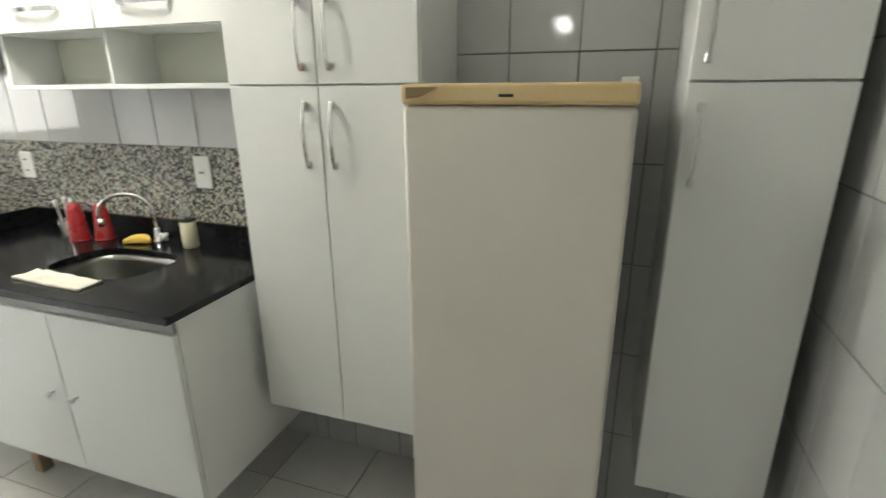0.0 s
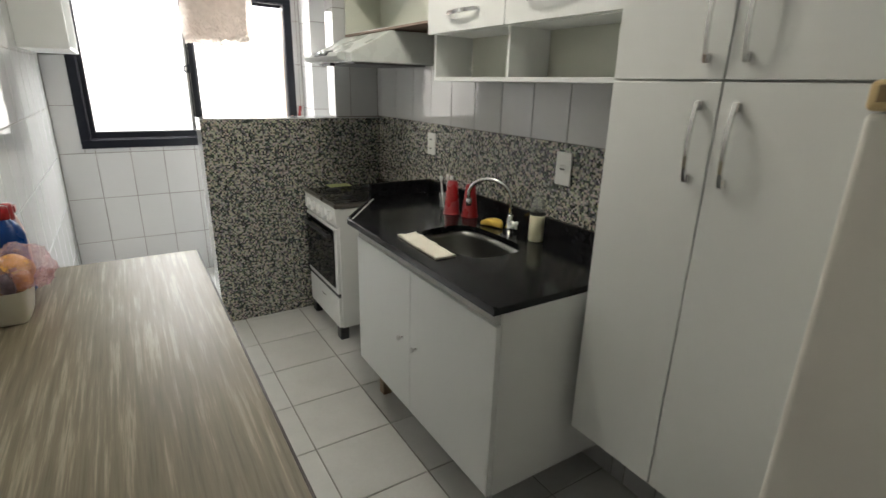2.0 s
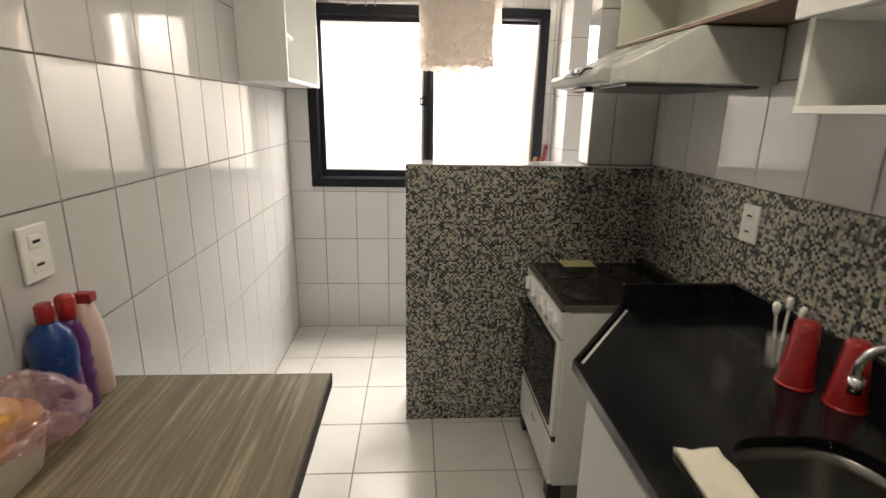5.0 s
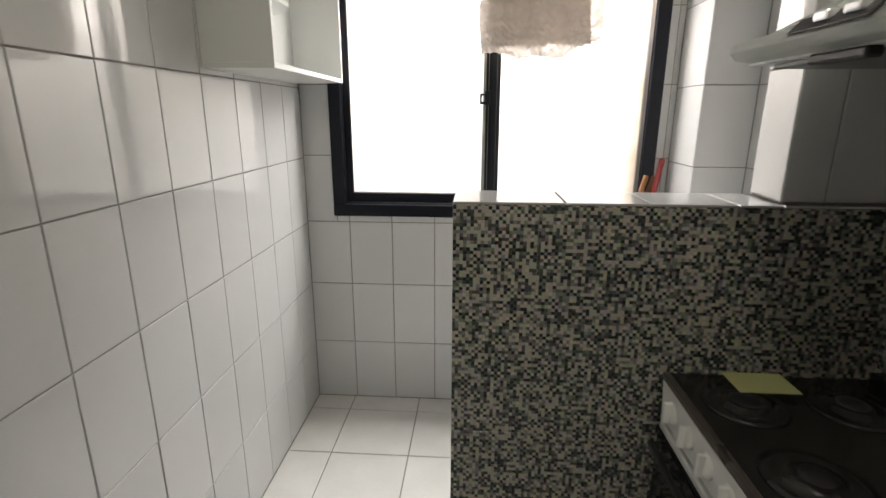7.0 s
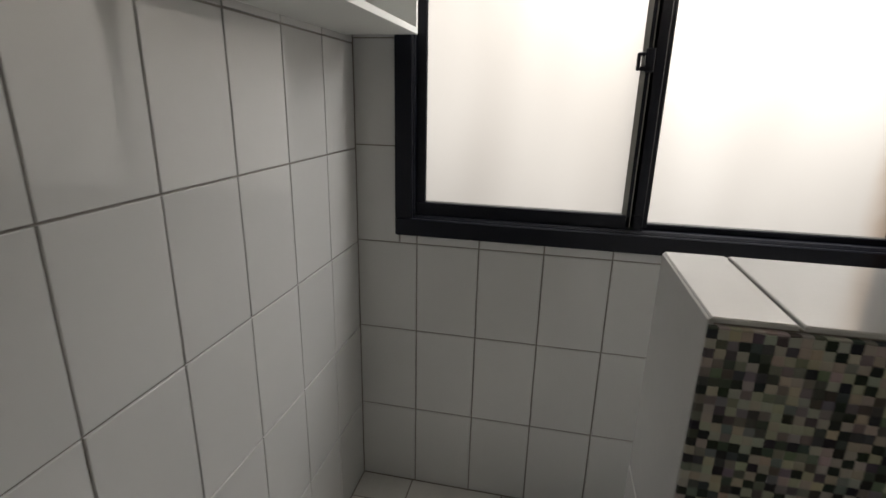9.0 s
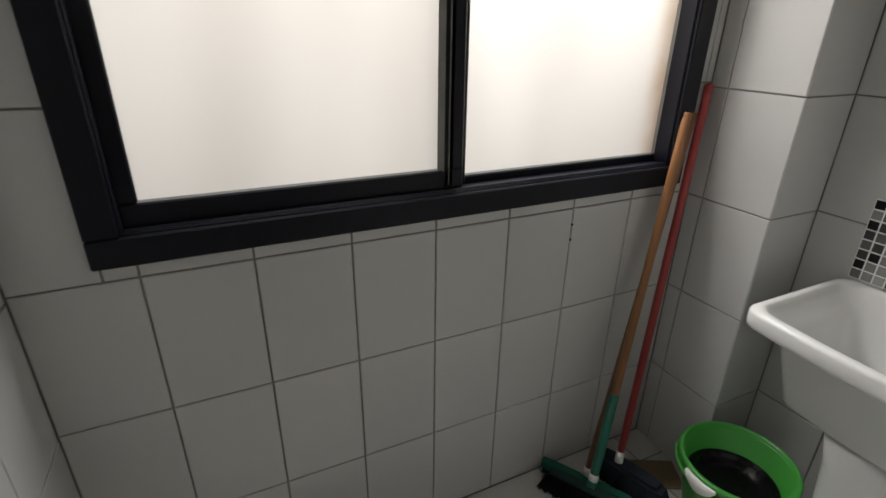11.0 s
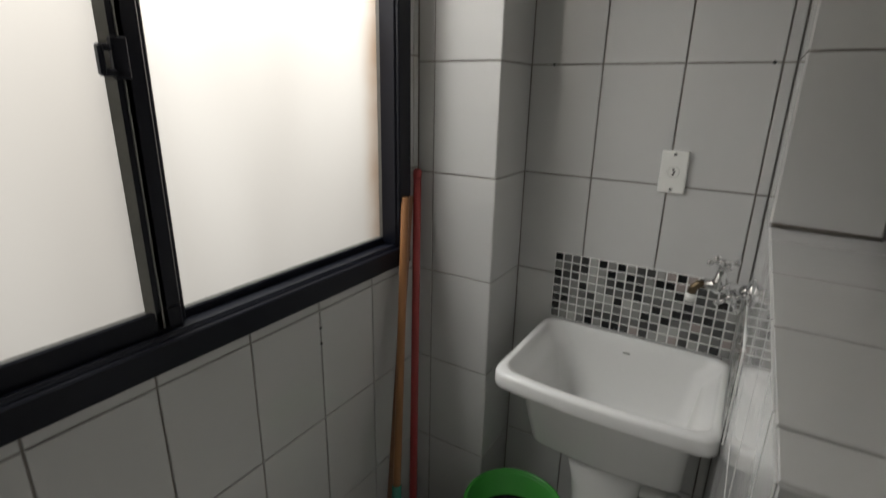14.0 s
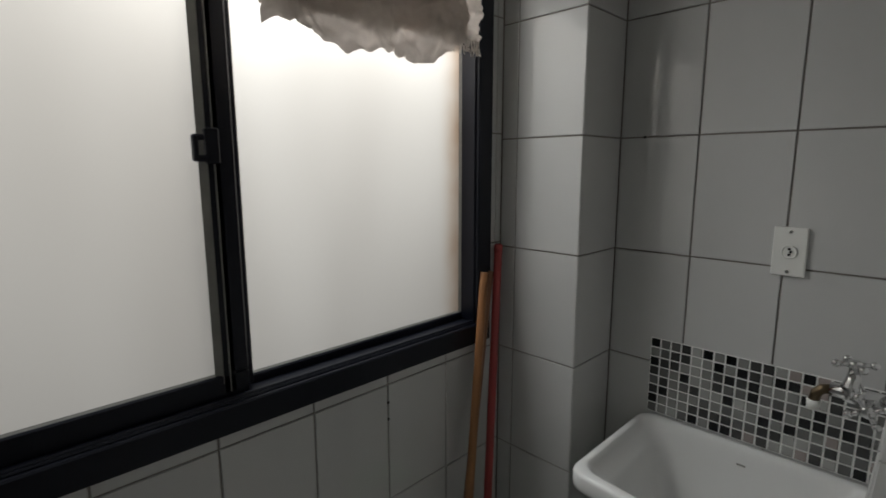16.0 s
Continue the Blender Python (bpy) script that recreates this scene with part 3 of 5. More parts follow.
tip = Vector(neck[-1])
part("aerator", lathe([(0.012, 0), (0.013, 0.03)], 20, tuple(tip + Vector((0, 0, -0.026)))), M_CHROME, tap, "", True)
lv = part("lever", tube([(1.683, -2.548, CZ + 0.030), (1.672, -2.568, CZ + 0.030), (1.664, -2.584, CZ + 0.030)], 0.009, 14, 1.2), M_CHROME, tap, "", True)
bm = lathe([(0.010, 0), (0.012, 0.004), (0.012, 0.014), (0.007, 0.018)], 16)
for k in range(4):
    c, s_ = math.cos(k * math.pi / 2 + 0.6), math.sin(k * math.pi / 2 + 0.6)
    add_box(bm, 0.013 * c - 0.007, 0.013 * c + 0.007, 0.013 * s_ - 0.007, 0.013 * s_ + 0.007, 0.003, 0.013, 0.004, 2)
bmesh.ops.transform(bm, matrix=Matrix.Translation((1.662, -2.588, CZ + 0.030)) @ Vector((-0.45, -0.9, 0.15)).to_track_quat("Z", "Y").to_matrix().to_4x4(), verts=bm.verts)
part("lever_cap", bm, M_WHITE_PLASTIC, lv, "whitish lobed tap knob", True)

# things round the sink
def tumbler(place, h_, r0, r1):
    t = thing("tumbler", place, "red plastic tumbler upside down on the worktop", "cup", "red tumblers by the sink")
    part("body", lathe([(r0, 0), (r0 * 0.99, 0.004), (r1, h_ - 0.006), (r1 - 0.004, h_)], 28, place), M_RED, t, "", True)
    part("rim", lathe([(r0 + 0.0015, 0), (r0 + 0.002, 0.003), (r0 + 0.001, 0.007)], 28, place), M_RED, t, "", True)
    return t


tumbler((1.607, -2.215, CZ + 0.0), 0.150, 0.037, 0.024)
tumbler((1.648, -2.300, CZ + 0.0), 0.145, 0.037, 0.022)
ut = thing("cutlery_cup", (1.625, -2.135, CZ), "small clear cup with white plastic cutlery", "cup")
part("cup", lathe([(0.026, 0), (0.026, 0.002), (0.032, 0.075), (0.030, 0.075), (0.024, 0.004)], 24, (1.625, -2.135, CZ)), M_CLEAR, ut, "", True)
for dx, dy in ((-0.012, 0.0), (0.01, 0.012), (0.004, -0.012)):
    p = Vector((1.625 + dx, -2.135 + dy, CZ + 0.006))
    q = p + Vector((dx * 1.3, dy * 1.3, 0.125))
    f_ = part("fork", tube([p, q], 0.003, 8), M_WHITE_PLASTIC, ut)
    part("fork_head", lathe([(0.003, 0), (0.007, 0.008), (0.008, 0.022), (0.005, 0.030)], 6, tuple(q), tuple(q - p)), M_WHITE_PLASTIC, f_, "", True)

bm = bmesh.new()
ring_rows = []
for k in range(15):
    v = -1 + 2 * k / 14
    half, tall = 0.026 * (1 - 0.75 * abs(v) ** 3), 0.030 * (1 - 0.45 * abs(v) ** 3)
    off = 0.020 * v * v
    ring_rows.append([bm.verts.new((0.050 * v, off + half * math.copysign(abs(math.cos(a)) ** 0.5, math.cos(a)), tall * (0.5 + 0.5 * math.copysign(abs(math.sin(a)) ** 0.5, math.sin(a)))))
                      for a in (2 * math.pi * (q + 0.5) / 16 for q in range(16))])
for a, b in zip(ring_rows, ring_rows[1:]):
    for k in range(16):
        bm.faces.new((a[k], a[(k + 1) % 16], b[(k + 1) % 16], b[k]))
bm.faces.new(ring_rows[0])
bm.faces.new(ring_rows[-1])
bmesh.ops.recalc_face_normals(bm, faces=bm.faces)
sp = tagged(part("sponge", bm, M_YELLOW, None, "", True), "bent yellow dish sponge on the worktop", "sponge")
sp.matrix_world = pose(1.650, -2.478, CZ + 0.001, 0, 0, 112)
bottle = thing("soap_bottle", (1.663, -2.722, CZ), "half-full clear bottle of white dish soap", "bottle")
bp = (1.663, -2.722, CZ)
part("soap", lathe([(0.026, 0.001), (0.0285, 0.004), (0.0285, 0.098), (0.027, 0.101)], 28, bp), M_SOAP, bottle, "milky soap in the lower half", True)
part("bottle", lathe([(0.0285, 0.102), (0.0285, 0.128), (0.026, 0.148), (0.017, 0.166), (0.013, 0.172)], 28, bp), M_CLEAR, bottle, "", True)
part("band", lathe([(0.0290, 0.104), (0.0290, 0.116)], 28, bp, None, False), M_DARK, bottle, "dark printed band", True)
part("cap", lathe([(0.014, 0.172), (0.014, 0.188), (0.009, 0.194), (0.006, 0.204)], 20, bp), M_CLEAR, bottle, "", True)

# folded dish cloth beside the bowl
bm = bmesh.new()
nx, ny = 8, 26
grid = {}
for lay in (0, 1):
    for i in range(nx + 1):
        for j in range(ny + 1):
            u, v = i / nx, j / ny
            x = 1.207 + 0.080 * u + 0.013 * v + 0.0012 * math.sin(9 * v + 3 * u)
            y = -2.738 + 0.305 * v + 0.002 * math.sin(9 * u + lay)
            z = CZ + (0.0065 if lay else 0.0) + (0.006 * (0.5 + 0.5 * math.sin(7 * v * math.pi + 3 * u)) * (0.3 + v * v) + 0.002 * noise.noise((u * 6, v * 14, 0)) if lay else 0)
            grid[lay, i, j] = bm.verts.new((x, y, z))
for i in range(nx):
    for j in range(ny):
        bm.faces.new((grid[1, i, j], grid[1, i + 1, j], grid[1, i + 1, j + 1], grid[1, i, j + 1]))
        bm.faces.new((grid[0, i, j], grid[0, i, j + 1], grid[0, i + 1, j + 1], grid[0, i + 1, j]))
edge_ = [(i, 0) for i in range(nx)] + [(nx, j) for j in range(ny)] + [(i, ny) for i in range(nx, 0, -1)] + [(0, j) for j in range(ny, 0, -1)]
for (i, j), (p, q) in zip(edge_, edge_[1:] + edge_[:1]):
    bm.faces.new((grid[0, i, j], grid[0, p, q], grid[1, p, q], grid[1, i, j]))
tagged(part("dish_cloth", bm, M_CLOTH, None, "", True), "folded cream dish cloth lying along the sink", "cloth")

# stove
SF, SY0, SY1, SZ = 1.262, -1.622, -1.118, 0.79
stove = thing("stove", (1.5, -1.37, 0), "white four-burner gas stove with black top", "stove")
bm = bmesh.new()
add_box(bm, SF + 0.02, 1.76, SY0, SY1, 0.075, SZ - 0.02, 0.004)
part("body", bm, M_STOVE, stove)
panel = part("control_panel", prism([(SF + 0.004, SZ - 0.115), (SF + 0.03, SZ - 0.115), (SF + 0.03, SZ - 0.005), (SF - 0.004, SZ - 0.012)], 1, SY0, SY1, 0.003, 1), M_STOVE, stove)
for k in range(5):
    y = SY0 + 0.065 + k * 0.092
    kn = part("knob", lathe([(0.028, 0), (0.028, 0.006), (0.025, 0.010), (0.018, 0.012)], 28, (SF + 0.003, y, SZ - 0.062), (-1, 0, 0.1)), M_STOVE, panel, "white gas knob", True)
    part("grip", box(SF - 0.024, SF - 0.004, y - 0.006, y + 0.006, SZ - 0.089, SZ - 0.035, 0.004, 2), M_STOVE, kn)
door = part("oven_door", box(SF, SF + 0.022, SY0 + 0.004, SY1 - 0.004, 0.285, SZ - 0.125, 0.004), M_STOVE, stove)
part("glass", box(SF - 0.006, SF + 0.001, SY0 + 0.03, SY1 - 0.012, 0.315, SZ - 0.140, 0.003), M_BLACK_GLASS, door, "black oven glass")
hb = bmesh.new()
add_box(hb, SF - 0.034, SF - 0.022, SY0 + 0.05, SY1 - 0.03, SZ - 0.185, SZ - 0.165, 0.005, 2)
for y in (SY0 + 0.06, SY1 - 0.05):
    add_box(hb, SF - 0.024, SF - 0.004, y, y + 0.016, SZ - 0.183, SZ - 0.167, 0.003)
part("handle", hb, M_BLACK_PLASTIC, door, "black oven handle")
drawer = part("drawer", box(SF + 0.002, SF + 0.022, SY0 + 0.004, SY1 - 0.004, 0.08, 0.262, 0.004), M_STOVE, stove)
part("drawer_gap", box(SF + 0.006, SF + 0.022, SY0 + 0.006, SY1 - 0.006, 0.263, 0.284), M_DARK, drawer)
part("badge", box(SF - 0.0005, SF + 0.003, -1.40, -1.34, 0.20, 0.207), M_STEEL, drawer)
for x in (SF + 0.03, 1.70):
    for y in (SY0 + 0.035, SY1 - 0.035):
        part("foot", box(x - 0.022, x + 0.03, y - 0.03, y + 0.03, 0.0, 0.076, 0.005), M_BLACK_PLASTIC, stove)
cook = part("cooktop", box(SF - 0.002, 1.762, SY0 - 0.002, SY1 + 0.002, SZ - 0.018, SZ + 0.004, 0.005, 2), M_COOKTOP, stove, "black glossy cooktop")
part("front_trim", box(SF - 0.006, SF + 0.012, SY0 - 0.003, SY1 + 0.003, SZ - 0.012, SZ + 0.006, 0.003), mat("brown_black_trim", (0.075, 0.062, 0.055), 0.3), cook)
part("side_trim", box(SF + 0.010, 1.74, SY0 - 0.005, SY0 + 0.006, SZ - 0.014, SZ + 0.0055, 0.002), mat("brown_grey_trim", (0.10, 0.085, 0.075), 0.3), cook)
for x in (1.385, 1.61):
    for y in (-1.49, -1.25):
        br = part("burner", lathe([(0.085, 0), (0.088, 0.003), (0.07, 0.002), (0.045, 0.002), (0.042, 0.007), (0.036, 0.010), (0.010, 0.011)], 32, (x, y, SZ + 0.003)), M_COOKTOP, cook, "", True)
        part("burner_cap", lathe([(0.030, 0), (0.031, 0.003), (0.028, 0.005), (0.008, 0.006)], 28, (x, y, SZ + 0.013)), M_IRON, br, "", True)
part("back_rail", box(1.73, 1.762, SY0 + 0.01, SY1 - 0.01, SZ + 0.002, SZ + 0.03, 0.004), M_COOKTOP, stove)
tagged(part("paper", box(1.385, 1.52, -1.225, -1.135, SZ + 0.0185, SZ + 0.0198), M_PAPER), "yellow-green paper card lying on the stove", "paper")

# cooker hood
M_LIP = film("frosted_white_plastic", (0.88, 0.89, 0.88, 1), (0.72, 0.74, 0.72, 1), 2.0, 0.08, 0.15)
hood = thing("cooker_hood", (1.53, -1.45, 1.49), "white slanted cooker hood with chrome lip", "hood")
HY0, HY1 = -1.75, -1.15
part("body", prism([(1.33, 1.502), (1.774, 1.502), (1.774, 1.652), (1.535, 1.652), (1.33, 1.545)], 1, HY0, HY1, 0.004, 2), M_HOOD, hood)
lip = part("lip", prism([(1.286, 1.528), (1.30, 1.512), (1.355, 1.502), (1.375, 1.556), (1.30, 1.546)], 1, -1.668, HY1 - 0.002, 0.004, 2), M_LIP, hood, "rounded white front lip")
part("button_panel", prism([(1.283, 1.530), (1.302, 1.550), (1.322, 1.553), (1.320, 1.557), (1.299, 1.555), (1.279, 1.533)], 1, -1.535, -1.36, 0.001, 1), M_BLACK_PLASTIC, lip, "black switch panel")
for y in (-1.435, -1.50):
    part("switch", box(1.280, 1.300, y - 0.017, y + 0.017, 1.541, 1.556, 0.004, 2), M_LAMP, lip, "shiny rocker switch")
part("filter", box(1.36, 1.75, HY0 + 0.04, HY1 - 0.04, 1.494, 1.503, 0.002), mat("grey_filter", (0.2, 0.2, 0.2), 0.5, metal=0.6), hood, "grey metal filter underneath")
part("visor", box(1.318, 1.345, -1.49, -1.36, 1.486, 1.502, 0.004), M_BLACK_PLASTIC, hood, "dark lamp cover underneath")

# cupboard over the hood
M_BROWN_BOARD = mat("bare_brown_board", (0.27, 0.19, 0.145), 0.75, vary=0.15, scale=20)
oc = thing("hood_cupboard", (1.66, -1.6, 1.66), "white open wall cupboard above the cooker hood", "cabinet")
OF, OY0, OY1 = 1.546, -2.084, -1.13
part("bottom_panel", box(OF + 0.002, 1.776, OY0, OY1, 1.664, 1.672), M_NICHE_SHADED, oc)
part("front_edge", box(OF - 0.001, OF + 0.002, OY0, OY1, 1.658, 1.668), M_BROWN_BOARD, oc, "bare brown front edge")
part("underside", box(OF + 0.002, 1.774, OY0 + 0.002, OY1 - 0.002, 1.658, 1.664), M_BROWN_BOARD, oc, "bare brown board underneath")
part("side_panel", box(OF, 1.776, OY1 - 0.016, OY1, 1.672, 2.25, 0.001), M_NICHE_SHADED, oc)
part("side_panel", box(OF, 1.776, OY0, OY0 + 0.016, 1.672, 2.25, 0.001), M_NICHE_SHADED, oc)
part("back_panel", box(1.764, 1.776, OY0 + 0.016, OY1 - 0.016, 1.672, 2.25), M_NICHE_SHADED, oc)
part("top_panel", box(OF, 1.776, OY0, OY1, 2.25, 2.266, 0.001), M_MELAMINE, oc)
duct = part("duct_box", box(1.576, 1.764, -1.545, OY1 - 0.017, 1.878, 2.25, 0.001), M_MELAMINE, oc, "closed white box round the duct")
# dark strips on the lower edges stand in for the shadow under the box
part("gap_shade_line", box(1.574, 1.576, -1.546, OY1 - 0.017, 1.874, 1.880), M_DARK, duct)
part("gap_shade_line", box(1.574, 1.764, -1.547, -1.545, 1.874, 1.880), M_DARK, duct)

# wall cupboard with the open niches
nc = thing("wall_cupboard", (1.66, -2.62, 1.43), "white wall cupboard with two open niches below its doors", "cabinet")
NF, NY0, NY1 = 1.575, -3.168, -2.088
part("bottom_panel", box(NF, 1.776, NY0, NY1, 1.425, 1.441, 0.001), M_MELAMINE, nc)
part("side_panel", box(NF, 1.776, NY1 - 0.016, NY1, 1.441, 2.25, 0.001), M_MELAMINE, nc)
part("side_panel", box(NF, 1.776, NY0, NY0 + 0.016, 1.441, 2.25, 0.001), M_MELAMINE, nc)
part("shelf", box(NF, 1.766, NY0 + 0.016, NY1 - 0.016, 1.609, 1.625, 0.001), M_MELAMINE, nc)
part("back_panel", box(1.766, 1.776, NY0 + 0.016, NY1 - 0.016, 1.441, 2.25), M_NICHE_SHADED, nc)
part("top_panel", box(NF, 1.776, NY0, NY1, 2.25, 2.266), M_MELAMINE, nc)
part("divider", box(NF + 0.001, 1.766, -2.602, -2.588, 1.441, 1.609, 0.001), M_MELAMINE, nc)
for a, b, hy in ((NY0 + 0.002, -2.609, -2.83), (-2.605, NY1 - 0.002, -2.36)):
    d = part("door", box(NF - 0.035, NF - 0.018, a, b, 1.609, 2.25, 0.0015), M_MELAMINE, nc)
    part("hinge_block", box(NF - 0.018, NF, a + 0.02, b - 0.02, 1.63, 2.24), M_MELAMINE, d)
    bow_handle("handle", d, (NF - 0.035, hy, 1.676), 0.20, False)

# tall wall cupboards either side of the fridge
def tall_cupboard(y0, y1, split, grips, label):
    c = thing("tall_cupboard", (1.62, (y0 + y1) / 2, 0.39), label, "cabinet")
    F = 1.477
    part("body", box(F, 1.776, y0, y1, 0.385, 2.25, 0.0015), M_MELAMINE, c)
    cols = [(y0 + 0.001, split - 0.0015), (split + 0.0015, y1 - 0.001)] if split else [(y0 + 0.001, y1 - 0.001)]
    for a, b in cols:
        g = [y for y in grips if a < y < b][0]
        for z0, z1, hz in ((0.388, 1.4285, 1.301), (1.4335, 2.248, 1.556)):
            d = part("door", box(F - 0.018, F - 0.001, a, b, z0, z1, 0.0015), M_MELAMINE, c)
            bow_handle("handle", d, (F - 0.018, g, hz), 0.175, True)
    return c


tall_cupboard(-3.745, -3.172, -3.4585, (-3.417, -3.500), "tall white two-door wall cupboard with chrome handles")
tall_cupboard(-4.650, -4.348, None, (-4.377,), "narrow tall white wall cupboard beside the fridge")

# fridge
fr = thing("fridge", (1.52, -4.01, 0), "old white single-door fridge with yellowed top trim", "fridge")
FX, FY0, FY1, FZ = 1.285, -4.250, -3.772, 1.434
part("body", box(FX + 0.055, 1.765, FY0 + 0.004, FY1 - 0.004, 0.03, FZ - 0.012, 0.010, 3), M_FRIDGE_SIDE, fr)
fd = part("door", box(FX, FX + 0.052, FY0, FY1, 0.09, FZ - 0.047, 0.012, 4), M_FRIDGE, fr)
tb = bmesh.new()
add_box(tb, FX - 0.006, FX + 0.054, FY0 - 0.001, FY1 + 0.001, FZ - 0.046, FZ - 0.003, 0.009, 3)
trim = part("top_trim", tb, M_YELLOWED, fd, "yellowed plastic top trim")
part("grip_notch", prism([(FY1 - 0.085, FZ - 0.010), (FY1 - 0.012, FZ - 0.010), (FY1 - 0.012, FZ - 0.034), (FY1 - 0.045, FZ - 0.030)], 0, FX - 0.0085, FX - 0.004, 0.001, 1), mat("brown_recess", (0.22, 0.15, 0.07), 0.4), trim, "dark grip notch")
part("badge", box(FX - 0.0085, FX - 0.004, -4.015, -3.985, FZ - 0.030, FZ - 0.024, 0.001), M_DARK, trim)
part("hinge", box(FX + 0.005, FX + 0.04, FY0 + 0.004, FY0 + 0.035, FZ - 0.005, FZ + 0.006, 0.002), M_WHITE_PLASTIC, fr)
part("plinth", box(FX + 0.06, 1.72, FY0 + 0.02, FY1 - 0.02, 0.0, 0.032), M_BLACK_PLASTIC, fr)

# bench along the left wall
bench = thing("bench", (0.28, -2.9, 0), "wall bench with streaky grey-brown wood laminate top", "table")
part("tabletop", box(0.004, 0.557, -3.76, -2.012, 0.743, 0.775, 0.002), M_BENCH, bench)
part("edge_strip", box(0.556, 0.562, -3.76, -2.010, 0.742, 0.7745, 0.001), M_EDGE, bench, "dark front edge strip")
part("end_strip", box(0.004, 0.562, -2.0122, -2.009, 0.742, 0.7745, 0.001), M_EDGE, bench)
for y in (-2.45, -3.5):
    part("side_panel", box(0.004, 0.42, y, y + 0.03, 0, 0.743, 0.002), M_MELAMINE, bench)

# wall sockets
def socket(place, normal, label, kind=0, w=0.075, h_=0.115):
    """A wall plate standing on a wall; kind 0: two slots, 1: one switch, 2: round three-pin outlet."""
    bpy.context.view_layer.update()
    z, y = Vector(normal), Vector((0, 0, 1))
    x = y.cross(z)
    m = Matrix.Translation(place) @ Matrix((x, y, z)).transposed().to_4x4()
    s = thing("wall_socket", place, label, "socket")

    def put(name, bm, material, parent, smooth=False):
        bmesh.ops.transform(bm, matrix=m, verts=bm.verts)
        return part(name, bm, material, parent, "", smooth)

    pl = put("plate", box(-w / 2, w / 2, -h_ / 2, h_ / 2, 0, 0.009, 0.004, 3), M_WHITE_PLASTIC, s)
    if kind == 0:
        for v in (-0.024, 0.024):
            put("outlet", box(-0.020, 0.020, v - 0.015, v + 0.015, 0.008, 0.011, 0.002), M_WHITE_PLASTIC, pl)
            put("slot", box(-0.010, 0.010, v - 0.003, v + 0.003, 0.0105, 0.0118), M_DARK, pl)
    elif kind == 1:
        put("switch", box(-0.016, 0.016, -0.014, 0.014, 0.008, 0.013, 0.002), M_WHITE_PLASTIC, pl)
        put("slot", box(-0.011, 0.011, -0.003, 0.002, 0.0125, 0.0138), M_DARK, pl)
    else:
        put("outlet", lathe([(0.016, 0.008), (0.016, 0.011), (0.013, 0.011), (0.012, 0.0085)], 24), M_WHITE_PLASTIC, pl, True)
        for u, v in ((0.0, 0.0065), (0.003, 0.0), (0.0, -0.0065)):
            put("pin_hole", lathe([(0.0028, 0.0085), (0.0028, 0.0105)], 10, (u, v, 0)), M_DARK, pl)
        for v in (-0.045, 0.045):
            put("screw", lathe([(0.004, 0.008), (0.004, 0.0105)], 12, (0, v, 0)), M_STEEL, pl)
    return s


socket((KX - 0.0002, -1.742, 1.108), (-1, 0, 0), "white double wall socket on the chip mosaic", 0)
socket((KX - 0.0002, -2.722, 1.118), (-1, 0, 0), "white wall socket plate above the worktop", 1, 0.08, 0.125)
socket((0.0, -2.142, 1.127), (1, 0, 0), "white double wall socket above the bench", 0, 0.08, 0.115)
socket((LX, -0.668, 1.25), (-1, 0, 0), "white wall socket with round outlet above the tub", 2, 0.066, 0.110)

# things on the bench
T = 0.775
bowl = thing("fruit_bowl", (0.056, -2.405, T), "cream plastic bowl with fruit and a pink plastic bag", "bowl")
bo = []
for k in range(24):
    a = 2 * math.pi * (k + 0.5) / 24
    c, s = math.cos(a), math.sin(a)
    bo.append((math.copysign(abs(c) ** 0.38, c), math.copysign(abs(s) ** 0.38, s)))
bm = bmesh.new()
rr_ = []
for r, z in ((0.070, 0.0), (0.075, 0.005), (0.098, 0.094), (0.101, 0.097), (0.096, 0.094), (0.070, 0.010)):
    rr_.append([bm.verts.new((0.056 + 0.54 * r * c, -2.405 + 1.0 * r * s, T + z)) for c, s in bo])
for a, b in zip(rr_, rr_[1:]):
    for k in range(24):
        bm.faces.new((a[k], a[(k + 1) % 24], b[(k + 1) % 24], b[k]))
bm.faces.new(rr_[-1])
bm.faces.new(list(reversed(rr_[0])))
part("bowl", bm, M_BOWL, bowl, "", True)


def lump(place, radii, amount, seed, sub=3):
    bm = bmesh.new()
    bmesh.ops.create_icosphere(bm, subdivisions=sub, radius=1)
    for v in bm.verts:
        k = 1 + amount * noise.noise(v.co * 1.6 + Vector((seed, 0, 0))) + 0.5 * amount * noise.noise(v.co * 4 + Vector((0, seed, 0)))
        v.co = Vector((v.co.x * radii[0], v.co.y * radii[1], v.co.z * radii[2])) * k + Vector(place)
    return bm


M_ORANGE = mat("orange_fruit", (0.55, 0.25, 0.06), 0.5, vary=0.15, bump=0.001)
M_BROWN = mat("brown_paper_pack", (0.20, 0.11, 0.06), 0.6, vary=0.4, scale=30)
M_RIPE = mat("ripe_yellow_fruit", (0.72, 0.42, 0.08), 0.45, vary=0.15, bump=0.001)
M_WRAP = mat("dark_printed_wrapper", (0.085, 0.06, 0.075), 0.35, vary=0.6, scale=45)
